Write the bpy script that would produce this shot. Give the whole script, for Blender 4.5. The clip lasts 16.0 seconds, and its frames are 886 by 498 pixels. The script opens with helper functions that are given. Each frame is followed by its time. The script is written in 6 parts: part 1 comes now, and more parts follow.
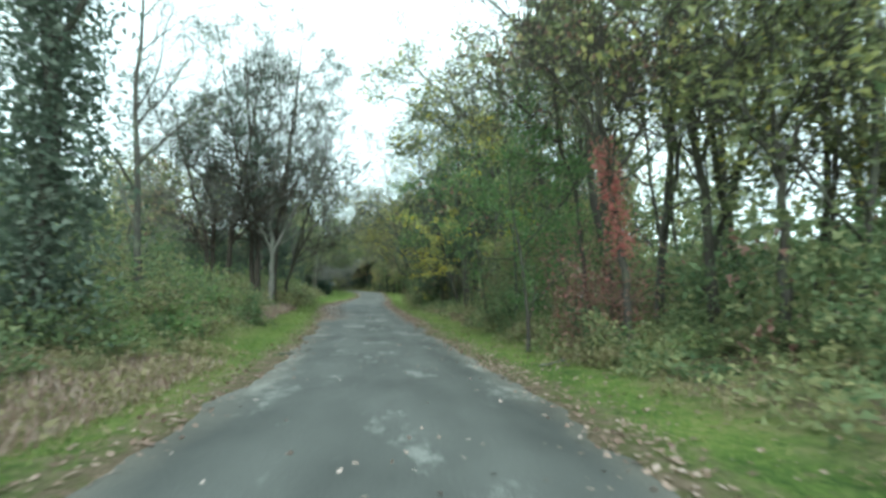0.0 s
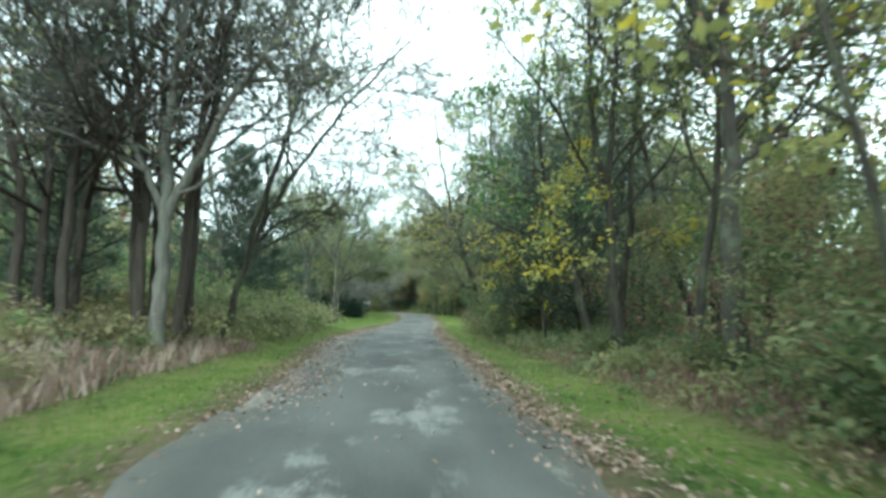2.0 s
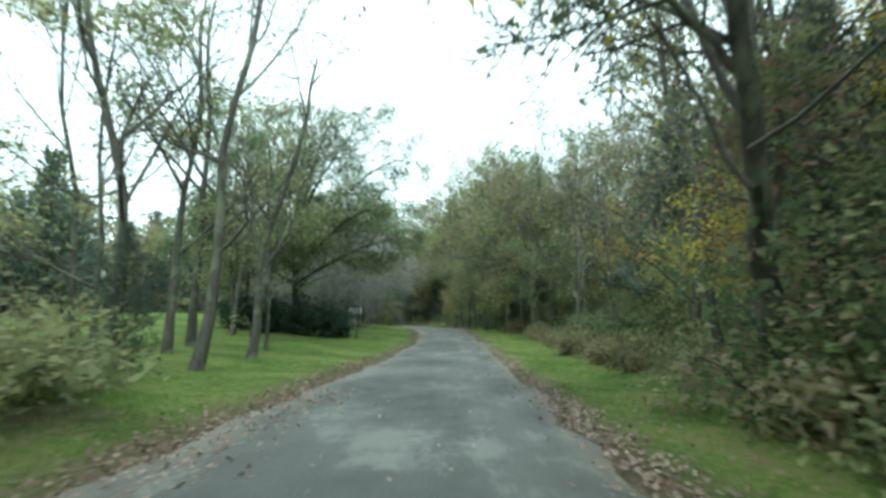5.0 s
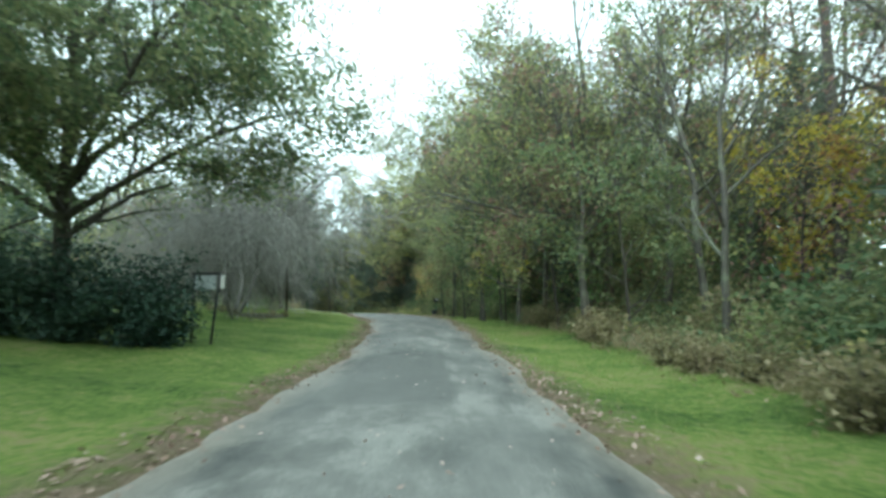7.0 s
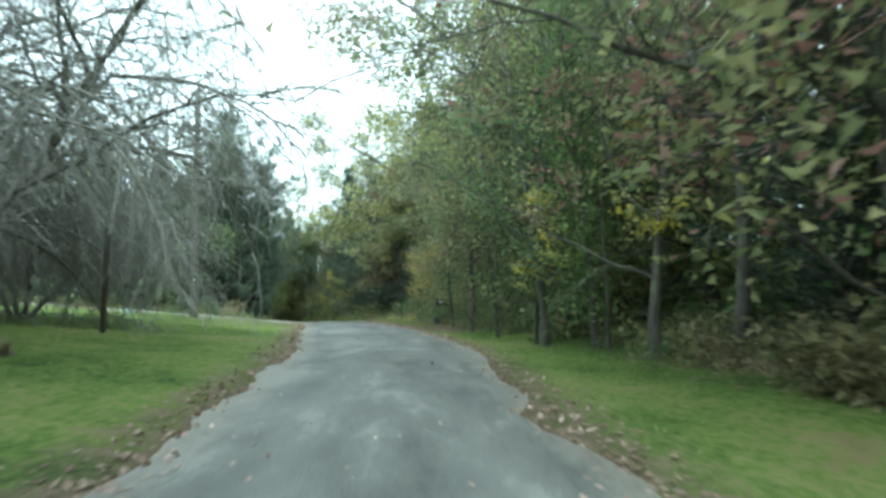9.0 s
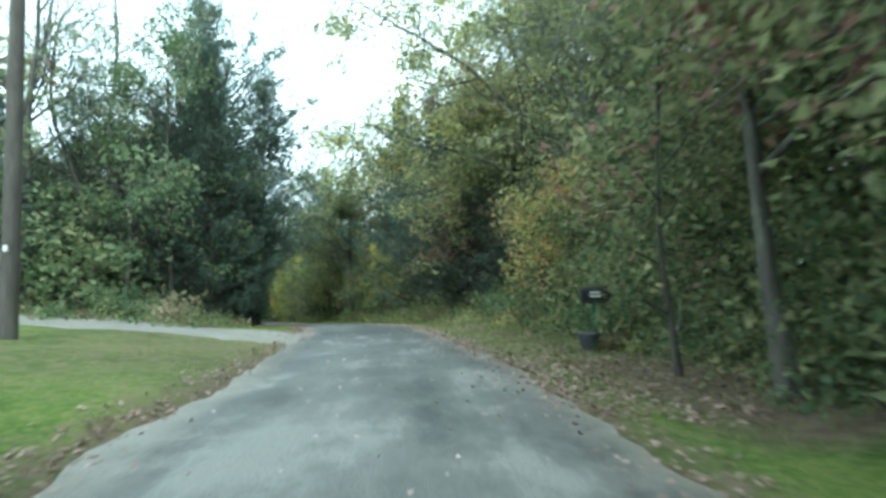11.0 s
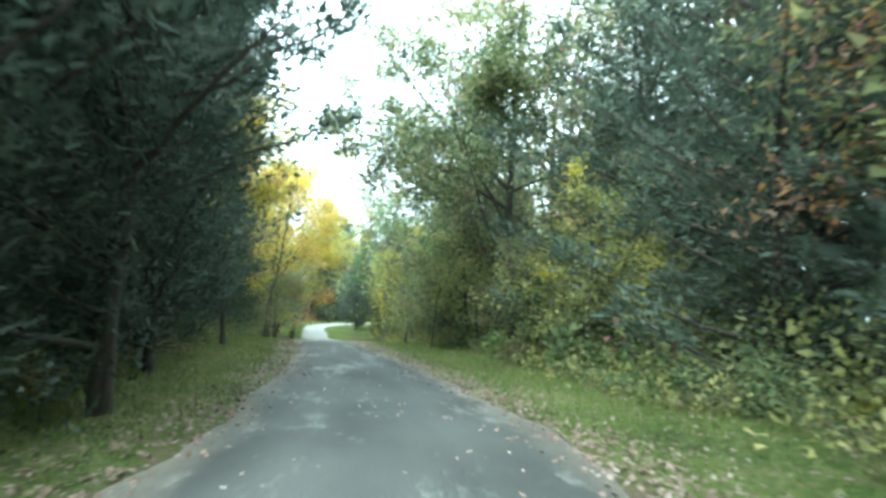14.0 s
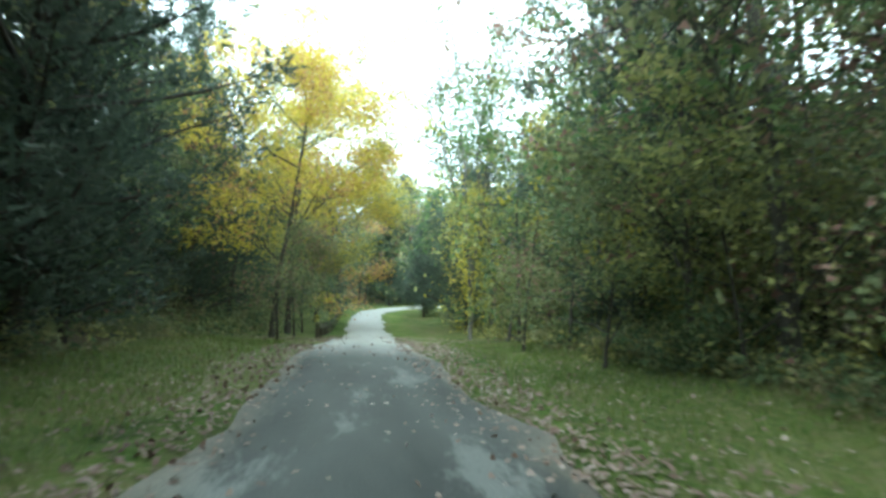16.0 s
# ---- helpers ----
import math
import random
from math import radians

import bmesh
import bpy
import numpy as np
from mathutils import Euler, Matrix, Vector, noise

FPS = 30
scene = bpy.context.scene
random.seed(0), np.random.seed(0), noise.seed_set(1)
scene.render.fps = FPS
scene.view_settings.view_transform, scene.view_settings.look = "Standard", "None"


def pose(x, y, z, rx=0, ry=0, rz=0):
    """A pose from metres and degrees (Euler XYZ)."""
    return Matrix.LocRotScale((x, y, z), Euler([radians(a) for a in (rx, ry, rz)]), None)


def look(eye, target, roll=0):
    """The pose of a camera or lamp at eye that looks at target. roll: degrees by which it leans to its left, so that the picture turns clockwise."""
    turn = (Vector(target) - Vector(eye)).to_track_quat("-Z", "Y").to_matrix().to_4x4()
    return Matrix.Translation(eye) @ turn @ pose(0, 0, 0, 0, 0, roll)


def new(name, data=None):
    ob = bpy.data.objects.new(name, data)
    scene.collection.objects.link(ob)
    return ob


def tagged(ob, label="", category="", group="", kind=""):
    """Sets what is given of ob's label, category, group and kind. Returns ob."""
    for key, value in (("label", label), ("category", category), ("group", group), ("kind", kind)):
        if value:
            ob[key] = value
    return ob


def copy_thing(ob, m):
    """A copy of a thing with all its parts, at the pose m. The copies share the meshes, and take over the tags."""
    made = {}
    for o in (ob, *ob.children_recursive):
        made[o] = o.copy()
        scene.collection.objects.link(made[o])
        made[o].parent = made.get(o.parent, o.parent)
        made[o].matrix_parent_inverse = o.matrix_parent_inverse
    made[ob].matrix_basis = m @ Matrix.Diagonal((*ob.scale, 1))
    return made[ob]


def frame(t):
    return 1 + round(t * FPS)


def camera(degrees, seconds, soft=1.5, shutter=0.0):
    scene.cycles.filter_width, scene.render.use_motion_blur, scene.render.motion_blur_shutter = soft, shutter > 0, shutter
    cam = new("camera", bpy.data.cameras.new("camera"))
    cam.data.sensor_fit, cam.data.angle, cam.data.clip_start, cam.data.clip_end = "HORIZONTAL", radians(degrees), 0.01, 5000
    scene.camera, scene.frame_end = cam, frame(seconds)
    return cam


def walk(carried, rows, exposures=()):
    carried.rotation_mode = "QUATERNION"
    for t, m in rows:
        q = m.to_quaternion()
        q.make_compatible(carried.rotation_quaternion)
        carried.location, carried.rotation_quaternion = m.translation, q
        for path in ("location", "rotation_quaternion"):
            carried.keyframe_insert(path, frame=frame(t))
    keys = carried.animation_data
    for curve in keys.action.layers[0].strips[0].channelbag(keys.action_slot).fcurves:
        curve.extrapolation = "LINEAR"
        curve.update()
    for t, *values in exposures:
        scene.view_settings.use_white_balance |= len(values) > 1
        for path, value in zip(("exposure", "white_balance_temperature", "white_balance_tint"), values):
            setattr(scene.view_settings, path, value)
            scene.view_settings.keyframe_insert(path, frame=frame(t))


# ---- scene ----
import itertools

cam = camera(76.0, 16.0, soft=3.1, shutter=0.3)
PATH = [
    (0.0, (0.000, 0.000, 1.400), (-0.010, 9.975, 2.113), 0.19),
    (0.5, (-0.390, 4.346, 1.374), (-0.468, 14.315, 2.162), 1.11),
    (1.0, (-0.819, 9.311, 1.344), (-1.259, 19.246, 2.395), 0.35),
    (1.5, (-1.404, 13.971, 1.310), (-2.164, 23.879, 2.432), 0.51),
    (2.0, (-2.106, 18.820, 1.287), (-2.950, 28.724, 2.385), 0.48),
    (2.5, (-2.808, 23.313, 1.318), (-3.735, 33.198, 2.512), 1.02),
    (3.0, (-3.627, 28.156, 1.352), (-4.646, 38.011, 2.710), 0.01),
    (3.5, (-4.368, 32.416, 1.376), (-5.441, 42.255, 2.805), 0.08),
    (4.0, (-5.031, 36.911, 1.400), (-6.181, 46.747, 2.789), 0.27),
    (4.8, (-6.058, 43.932, 1.416), (-7.238, 53.773, 2.743), 0.12),
    (5.7, (-7.027, 51.979, 1.432), (-8.086, 61.853, 2.609), 0.43),
    (6.5, (-7.778, 59.413, 1.440), (-8.735, 69.306, 2.545), 0.42),
    (7.0, (-8.227, 64.171, 1.447), (-8.984, 74.086, 2.501), -0.07),
    (7.5, (-8.622, 68.425, 1.454), (-9.118, 78.365, 2.425), -0.47),
    (8.0, (-9.025, 72.921, 1.477), (-9.466, 82.868, 2.406), -0.30),
    (8.8, (-9.730, 79.938, 1.662), (-10.389, 89.863, 2.691), -0.41),
    (9.7, (-10.853, 87.957, 2.049), (-12.023, 97.813, 3.266), -0.67),
    (10.5, (-12.372, 95.303, 2.241), (-13.851, 105.119, 3.448), -1.17),
    (11.0, (-13.520, 99.980, 2.273), (-15.405, 109.768, 3.079), -0.89),
    (11.5, (-14.766, 104.296, 2.304), (-16.954, 114.014, 3.187), -1.02),
    (12.0, (-16.038, 108.806, 2.341), (-18.488, 118.452, 3.317), 0.17),
    (12.5, (-17.307, 112.927, 2.376), (-20.171, 122.450, 3.433), 0.80),
    (13.0, (-18.868, 117.063, 2.390), (-22.308, 126.399, 3.396), 1.63),
    (13.5, (-20.502, 120.649, 2.400), (-24.510, 129.767, 3.298), 1.07),
    (14.0, (-22.490, 124.351, 2.300), (-26.987, 133.240, 3.170), 2.80),
    (14.5, (-24.415, 127.574, 2.206), (-29.274, 136.274, 3.041), 2.11),
    (15.0, (-26.734, 130.847, 2.022), (-31.853, 139.389, 2.928), 3.10),
    (15.5, (-28.813, 133.768, 1.855), (-34.205, 142.166, 2.477), 2.78),
    (16.0, (-31.238, 136.739, 1.690), (-36.727, 145.083, 2.187), 1.59),
]
walk(cam, [(t, look(eye, target, roll)) for t, eye, target, roll in PATH],
     exposures=[(0.0, 1.05, 5800, -14), (0.5, 1.22, 5800, -14), (2.0, 1.38, 5800, -14), (4.0, 0.98, 5800, -14), (7.0, 1.35, 5700, -14), (8.2, 1.5, 5600, -14), (10.5, 1.55, 5400, -14), (11.0, 1.6, 5350, -14), (12.5, 2.12, 5400, -14), (14.0, 2.42, 5500, -14), (14.5, 2.45, 5550, -14), (16.0, 2.0, 5550, -14)])

# ---- sky and light: a bright overcast autumn day ----
world = bpy.data.worlds.new("overcast_sky")
scene.world = world
world.use_nodes = True
wn, wl = world.node_tree.nodes, world.node_tree.links
sky = wn.new("ShaderNodeTexSky")
sky.sky_type, sky.sun_disc = "NISHITA", False
sky.sun_elevation, sky.sun_rotation = radians(48), radians(184)
veil = wn.new("ShaderNodeTexNoise")
veil.inputs["Scale"].default_value, veil.inputs["Detail"].default_value = 2.2, 4.0
cloud = wn.new("ShaderNodeValToRGB")
cloud.color_ramp.elements[0].position, cloud.color_ramp.elements[0].color = 0.3, (8.6, 9.2, 9.9, 1)
cloud.color_ramp.elements[1].position, cloud.color_ramp.elements[1].color = 0.7, (10.6, 10.8, 11.0, 1)
cover = wn.new("ShaderNodeMix")
cover.data_type = "RGBA"
cover.inputs["Factor"].default_value = 0.9
wl.new(veil.outputs["Fac"], cloud.inputs["Fac"])
wl.new(sky.outputs["Color"], cover.inputs["A"])
wl.new(cloud.outputs["Color"], cover.inputs["B"])
wl.new(cover.outputs["Result"], wn["Background"].inputs["Color"])
wn["Background"].inputs["Strength"].default_value = 0.11

sun = new("sun", bpy.data.lights.new("sun", "SUN"))
sun.data.energy, sun.data.angle, sun.data.color = 1.3, radians(30), (1.0, 0.96, 0.9)
sun.matrix_basis = look((4, -55, 60), (0, 0, 0))


# ---- materials ----
def node_material(name):
    m = bpy.data.materials.new(name)
    m.use_nodes = True
    return m, m.node_tree.nodes, m.node_tree.links, m.node_tree.nodes["Principled BSDF"]


def ramp(nodes, stops):
    r = nodes.new("ShaderNodeValToRGB")
    while len(r.color_ramp.elements) < len(stops):
        r.color_ramp.elements.new(0.5)
    for e, (at, c) in zip(r.color_ramp.elements, stops):
        e.position, e.color = at, (*c, 1)
    return r


def mixer(nodes, links, fac, a, b):
    m = nodes.new("ShaderNodeMix")
    m.data_type = "RGBA"
    for sock, v in (("Factor", fac), ("A", a), ("B", b)):
        if hasattr(v, "is_output"):
            links.new(v, m.inputs[sock])
        else:
            m.inputs[sock].default_value = v if sock == "Factor" else (*v, 1)
    return m.outputs["Result"]


def noise_of(nodes, links, scale, detail=4.0, rough=0.6, vector=None, stretch=None):
    n = nodes.new("ShaderNodeTexNoise")
    n.inputs["Scale"].default_value, n.inputs["Detail"].default_value, n.inputs["Roughness"].default_value = scale, detail, rough
    if vector is None:
        vector = nodes.new("ShaderNodeNewGeometry").outputs["Position"]
    if stretch:
        mp = nodes.new("ShaderNodeMapping")
        mp.inputs["Scale"].default_value = stretch
        links.new(vector, mp.inputs["Vector"])
        vector = mp.outputs["Vector"]
    links.new(vector, n.inputs["Vector"])
    return n.outputs["Fac"]


def math_node(nodes, links, op, a, b=0.0, clamp=False):
    m = nodes.new("ShaderNodeMath")
    m.operation, m.use_clamp = op, clamp
    for i, v in enumerate((a, b)):
        if hasattr(v, "is_output"):
            links.new(v, m.inputs[i])
        else:
            m.inputs[i].default_value = v
    return m.outputs[0]


def bumped(nodes, links, bsdf, height, strength=0.4, distance=0.02):
    b = nodes.new("ShaderNodeBump")
    b.inputs["Strength"].default_value, b.inputs["Distance"].default_value = strength, distance
    links.new(height, b.inputs["Height"])
    links.new(b.outputs["Normal"], bsdf.inputs["Normal"])


def leaf_material(name, colours, through_light=0.5, rough=0.55, gain=1.32):
    """Leaves: a colour of its own for each leaf, drifting a little from plant to plant; thin enough to let light through."""
    m, n, l, bsdf = node_material(name)
    geo, info = n.new("ShaderNodeNewGeometry"), n.new("ShaderNodeObjectInfo")
    k = len(colours) - 1
    r = ramp(n, [(i / k, tuple(min(0.8, v * gain * k3) for v, k3 in zip(c, (1.0, 0.97, 1.16)))) for i, c in enumerate(colours)])
    patch = noise_of(n, l, 0.9, 2.0)
    v = math_node(n, l, "MULTIPLY_ADD", geo.outputs["Random Per Island"], 0.55)
    n_add = v.node
    l.new(math_node(n, l, "MULTIPLY_ADD", patch, 0.9), n_add.inputs[2])
    patch_node = n_add.inputs[2].links[0].from_node
    l.new(math_node(n, l, "MULTIPLY_ADD", info.outputs["Random"], 0.4), patch_node.inputs[2])
    patch_node.inputs[2].links[0].from_node.inputs[2].default_value = -0.42
    l.new(v, r.inputs["Fac"])
    l.new(r.outputs["Color"], bsdf.inputs["Base Color"])
    bsdf.inputs["Roughness"].default_value = rough
    bsdf.inputs["Specular IOR Level"].default_value = 0.25
    tr, mix = n.new("ShaderNodeBsdfTranslucent"), n.new("ShaderNodeMixShader")
    l.new(r.outputs["Color"], tr.inputs["Color"])
    mix.inputs["Fac"].default_value = through_light
    l.new(bsdf.outputs[0], mix.inputs[1])
    l.new(tr.outputs[0], mix.inputs[2])
    l.new(mix.outputs[0], n["Material Output"].inputs["Surface"])
    return m


def bark_material(name, dark, light, moss=None):
    m, n, l, bsdf = node_material(name)
    obj = n.new("ShaderNodeTexCoord").outputs["Object"]
    ridges = noise_of(n, l, 9.0, 6.0, 0.7, obj, (1, 1, 0.16))
    blot = noise_of(n, l, 1.3, 3.0, 0.6, obj)
    c = ramp(n, [(0.3, dark), (0.7, light)])
    l.new(ridges, c.inputs["Fac"])
    out = c.outputs["Color"]
    if moss:
        f = ramp(n, [(0.5, (0, 0, 0)), (0.62, (1, 1, 1))])
        l.new(blot, f.inputs["Fac"])
        out = mixer(n, l, f.outputs["Color"], out, moss)
    l.new(out, bsdf.inputs["Base Color"])
    bsdf.inputs["Roughness"].default_value = 0.9
    bumped(n, l, bsdf, ridges, 0.7, 0.03)
    return m


def plain_material(name, colour, rough=0.6, metal=0.0, spread=0.25, scale=6.0):
    m, n, l, bsdf = node_material(name)
    obj = n.new("ShaderNodeTexCoord").outputs["Object"]
    f = noise_of(n, l, scale, 5.0, 0.65, obj)
    c = ramp(n, [(0.3, tuple(v * (1 - spread) for v in colour)), (0.7, tuple(min(1, v * (1 + spread)) for v in colour))])
    l.new(f, c.inputs["Fac"])
    l.new(c.outputs["Color"], bsdf.inputs["Base Color"])
    bsdf.inputs["Roughness"].default_value, bsdf.inputs["Metallic"].default_value = rough, metal
    bumped(n, l, bsdf, f, 0.2, 0.01)
    return m


def asphalt_material():
    """Old chip-sealed asphalt: dark patches and pale worn ones, wheel tracks, cracks; u is metres across, v metres along."""
    m, n, l, bsdf = node_material("worn_asphalt")
    uv = n.new("ShaderNodeUVMap").outputs["UV"]
    xyz = n.new("ShaderNodeSeparateXYZ")
    l.new(uv, xyz.inputs[0])
    grit = noise_of(n, l, 55.0, 3.0, 0.7, uv)
    broad = noise_of(n, l, 0.42, 3.0, 0.55, uv, (1.5, 0.6, 1))
    worn = noise_of(n, l, 0.9, 6.0, 0.72, uv, (0.9, 0.33, 1))
    base = ramp(n, [(0.34, (0.040, 0.042, 0.040)), (0.62, (0.088, 0.090, 0.085))])
    l.new(broad, base.inputs["Fac"])
    pale = ramp(n, [(0.545, (0, 0, 0)), (0.62, (1, 1, 1))])
    l.new(worn, pale.inputs["Fac"])
    pale_amount = math_node(n, l, "MULTIPLY", pale.outputs["Color"], 0.8)
    c = mixer(n, l, pale_amount, base.outputs["Color"], (0.215, 0.218, 0.205))
    off = math_node(n, l, "ABSOLUTE", xyz.outputs["X"])
    track = math_node(n, l, "ABSOLUTE", math_node(n, l, "SUBTRACT", off, 0.78))
    track_in = ramp(n, [(0.0, (1, 1, 1)), (0.4, (0, 0, 0))])
    l.new(track, track_in.inputs["Fac"])
    c = mixer(n, l, math_node(n, l, "MULTIPLY", track_in.outputs["Color"], 0.25), c, (0.120, 0.122, 0.115))
    dusty = ramp(n, [(0.0, (0, 0, 0)), (1.0, (1, 1, 1))])
    l.new(math_node(n, l, "MULTIPLY_ADD", off, 1.8), dusty.inputs["Fac"])
    edge_node = dusty.inputs["Fac"].links[0].from_node
    l.new(math_node(n, l, "MULTIPLY_ADD", grit, 1.0), edge_node.inputs[2])
    l.new(math_node(n, l, "MULTIPLY_ADD", worn, 2.2), edge_node.inputs[2].links[0].from_node.inputs[2])
    edge_node.inputs[2].links[0].from_node.inputs[2].links[0].from_node.inputs[2].default_value = -4.1
    gravelly = math_node(n, l, "ADD", math_node(n, l, "MULTIPLY", math_node(n, l, "MULTIPLY", math_node(n, l, "SUBTRACT", xyz.outputs["Y"], 40.0), 0.08, True), 0.55), 0.3)
    c = mixer(n, l, math_node(n, l, "MULTIPLY", dusty.outputs["Color"], gravelly), c, (0.225, 0.198, 0.158))
    greyer = math_node(n, l, "MULTIPLY", math_node(n, l, "MULTIPLY", math_node(n, l, "MULTIPLY", math_node(n, l, "SUBTRACT", xyz.outputs["Y"], 46.0), 0.09, True), math_node(n, l, "MULTIPLY", math_node(n, l, "SUBTRACT", 122.0, xyz.outputs["Y"]), 0.07, True)), math_node(n, l, "MULTIPLY", math_node(n, l, "SUBTRACT", worn, 0.38), 3.0, True))
    c = mixer(n, l, greyer, c, (0.172, 0.169, 0.155))
    wavy = math_node(n, l, "MULTIPLY", math_node(n, l, "SUBTRACT", worn, 0.5), 2.2)
    long_way = math_node(n, l, "ABSOLUTE", math_node(n, l, "SUBTRACT", math_node(n, l, "ADD", xyz.outputs["Y"], wavy), 75.8))
    cross_way = math_node(n, l, "ABSOLUTE", math_node(n, l, "ADD", math_node(n, l, "ADD", xyz.outputs["X"], wavy), 0.35))
    inside = math_node(n, l, "MULTIPLY", math_node(n, l, "MULTIPLY", math_node(n, l, "SUBTRACT", 2.9, long_way), 4.0, True), math_node(n, l, "MULTIPLY", math_node(n, l, "SUBTRACT", 0.95, cross_way), 4.0, True))
    c = mixer(n, l, math_node(n, l, "MULTIPLY", inside, 0.75), c, (0.075, 0.076, 0.072))
    # past v = 153 the colour goes over to an even pale grey
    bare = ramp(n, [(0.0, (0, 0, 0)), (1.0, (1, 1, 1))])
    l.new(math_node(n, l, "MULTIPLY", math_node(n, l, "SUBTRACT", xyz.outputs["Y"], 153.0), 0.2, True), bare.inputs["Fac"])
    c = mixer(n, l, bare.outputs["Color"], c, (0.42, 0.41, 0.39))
    speck = ramp(n, [(0.42, (0.62, 0.62, 0.62)), (0.6, (1.3, 1.3, 1.3))])
    l.new(grit, speck.inputs["Fac"])
    mul = n.new("ShaderNodeMix")
    mul.data_type, mul.blend_type = "RGBA", "MULTIPLY"
    mul.inputs["Factor"].default_value = 0.8
    l.new(c, mul.inputs["A"])
    l.new(speck.outputs["Color"], mul.inputs["B"])
    l.new(mul.outputs["Result"], bsdf.inputs["Base Color"])
    bsdf.inputs["Roughness"].default_value = 0.72
    bsdf.inputs["Specular IOR Level"].default_value = 0.35
    bumped(n, l, bsdf, grit, 0.5, 0.008)
    return m


def ground_material():
    """Mown grass, with dirt and leaf litter along the road and brown litter under the trees (attribute "wood")."""
    m, n, l, bsdf = node_material("verge_and_forest_floor")
    uv = n.new("ShaderNodeUVMap").outputs["UV"]
    xyz = n.new("ShaderNodeSeparateXYZ")
    l.new(uv, xyz.inputs[0])
    fine, mid, big = noise_of(n, l, 38.0, 3.0, 0.7), noise_of(n, l, 3.2, 5.0, 0.65), noise_of(n, l, 0.35, 3.0)
    tuft = noise_of(n, l, 9.0, 6.0, 0.75)
    lawn = ramp(n, [(0.30, (0.040, 0.072, 0.020)), (0.43, (0.098, 0.150, 0.036)), (0.53, (0.165, 0.215, 0.055)), (0.62, (0.235, 0.225, 0.095)), (0.72, (0.235, 0.175, 0.105))])
    mixed = math_node(n, l, "ADD", math_node(n, l, "MULTIPLY", tuft, 0.55), math_node(n, l, "MULTIPLY", mid, 0.25))
    patchy = math_node(n, l, "ADD", mixed, math_node(n, l, "MULTIPLY", big, 0.42))
    l.new(math_node(n, l, "ADD", math_node(n, l, "MULTIPLY", math_node(n, l, "SUBTRACT", patchy, 0.61), 1.35), 0.485), lawn.inputs["Fac"])
    litter = ramp(n, [(0.32, (0.055, 0.042, 0.030)), (0.5, (0.135, 0.104, 0.072)), (0.68, (0.275, 0.222, 0.162))])
    l.new(math_node(n, l, "ADD", math_node(n, l, "MULTIPLY", fine, 0.6), math_node(n, l, "MULTIPLY", mid, 0.4)), litter.inputs["Fac"])
    off = math_node(n, l, "ABSOLUTE", xyz.outputs["X"])
    dirt = math_node(n, l, "MULTIPLY_ADD", off, -0.95)
    l.new(math_node(n, l, "MULTIPLY_ADD", mid, 2.6), dirt.node.inputs[2])
    dirt.node.inputs[2].links[0].from_node.inputs[2].default_value = 1.45
    narrower = math_node(n, l, "MULTIPLY", math_node(n, l, "MULTIPLY", math_node(n, l, "SUBTRACT", xyz.outputs["Y"], 120.0), 0.045, True), -0.62)
    dirt = math_node(n, l, "ADD", dirt, narrower, True)
    wood = n.new("ShaderNodeAttribute")
    wood.attribute_name = "wood"
    w = math_node(n, l, "MULTIPLY", math_node(n, l, "ADD", wood.outputs["Fac"], math_node(n, l, "MULTIPLY", math_node(n, l, "SUBTRACT", mid, 0.5), 1.2)), 1.0, True)
    cover_amount = math_node(n, l, "MAXIMUM", dirt, w)
    l.new(mixer(n, l, cover_amount, lawn.outputs["Color"], litter.outputs["Color"]), bsdf.inputs["Base Color"])
    bsdf.inputs["Roughness"].default_value = 0.95
    bsdf.inputs["Specular IOR Level"].default_value = 0.1
    bumped(n, l, bsdf, math_node(n, l, "ADD", tuft, math_node(n, l, "MULTIPLY", fine, 0.35)), 1.0, 0.09)
    return m


def gravel_material():
    m, n, l, bsdf = node_material("pale_gravel")
    fine, mid = noise_of(n, l, 30.0, 4.0, 0.75), noise_of(n, l, 1.1, 4.0)
    c = ramp(n, [(0.32, (0.11, 0.095, 0.075)), (0.5, (0.20, 0.185, 0.16)), (0.7, (0.235, 0.225, 0.20))])
    l.new(math_node(n, l, "ADD", math_node(n, l, "MULTIPLY", fine, 0.6), math_node(n, l, "MULTIPLY", mid, 0.4)), c.inputs["Fac"])
    l.new(c.outputs["Color"], bsdf.inputs["Base Color"])
    bsdf.inputs["Roughness"].default_value = 0.9
    bumped(n, l, bsdf, fine, 0.8, 0.03)
    return m


ASPHALT, GROUND, GRAVEL = asphalt_material(), ground_material(), gravel_material()
BARK_GREY = bark_material("grey_bark", (0.038, 0.034, 0.029), (0.125, 0.115, 0.098), (0.16, 0.17, 0.12))
BARK_BROWN = bark_material("brown_bark", (0.027, 0.024, 0.020), (0.092, 0.080, 0.067), (0.10, 0.105, 0.07))
BARK_PALE = bark_material("pale_bark", (0.065, 0.062, 0.055), (0.215, 0.205, 0.185), (0.14, 0.15, 0.12))
BARK_SILVER = bark_material("silver_grey_bark", (0.13, 0.125, 0.115), (0.34, 0.325, 0.30), (0.2, 0.2, 0.17))
BARK_CEDAR = bark_material("cedar_bark", (0.030, 0.025, 0.021), (0.095, 0.078, 0.064))
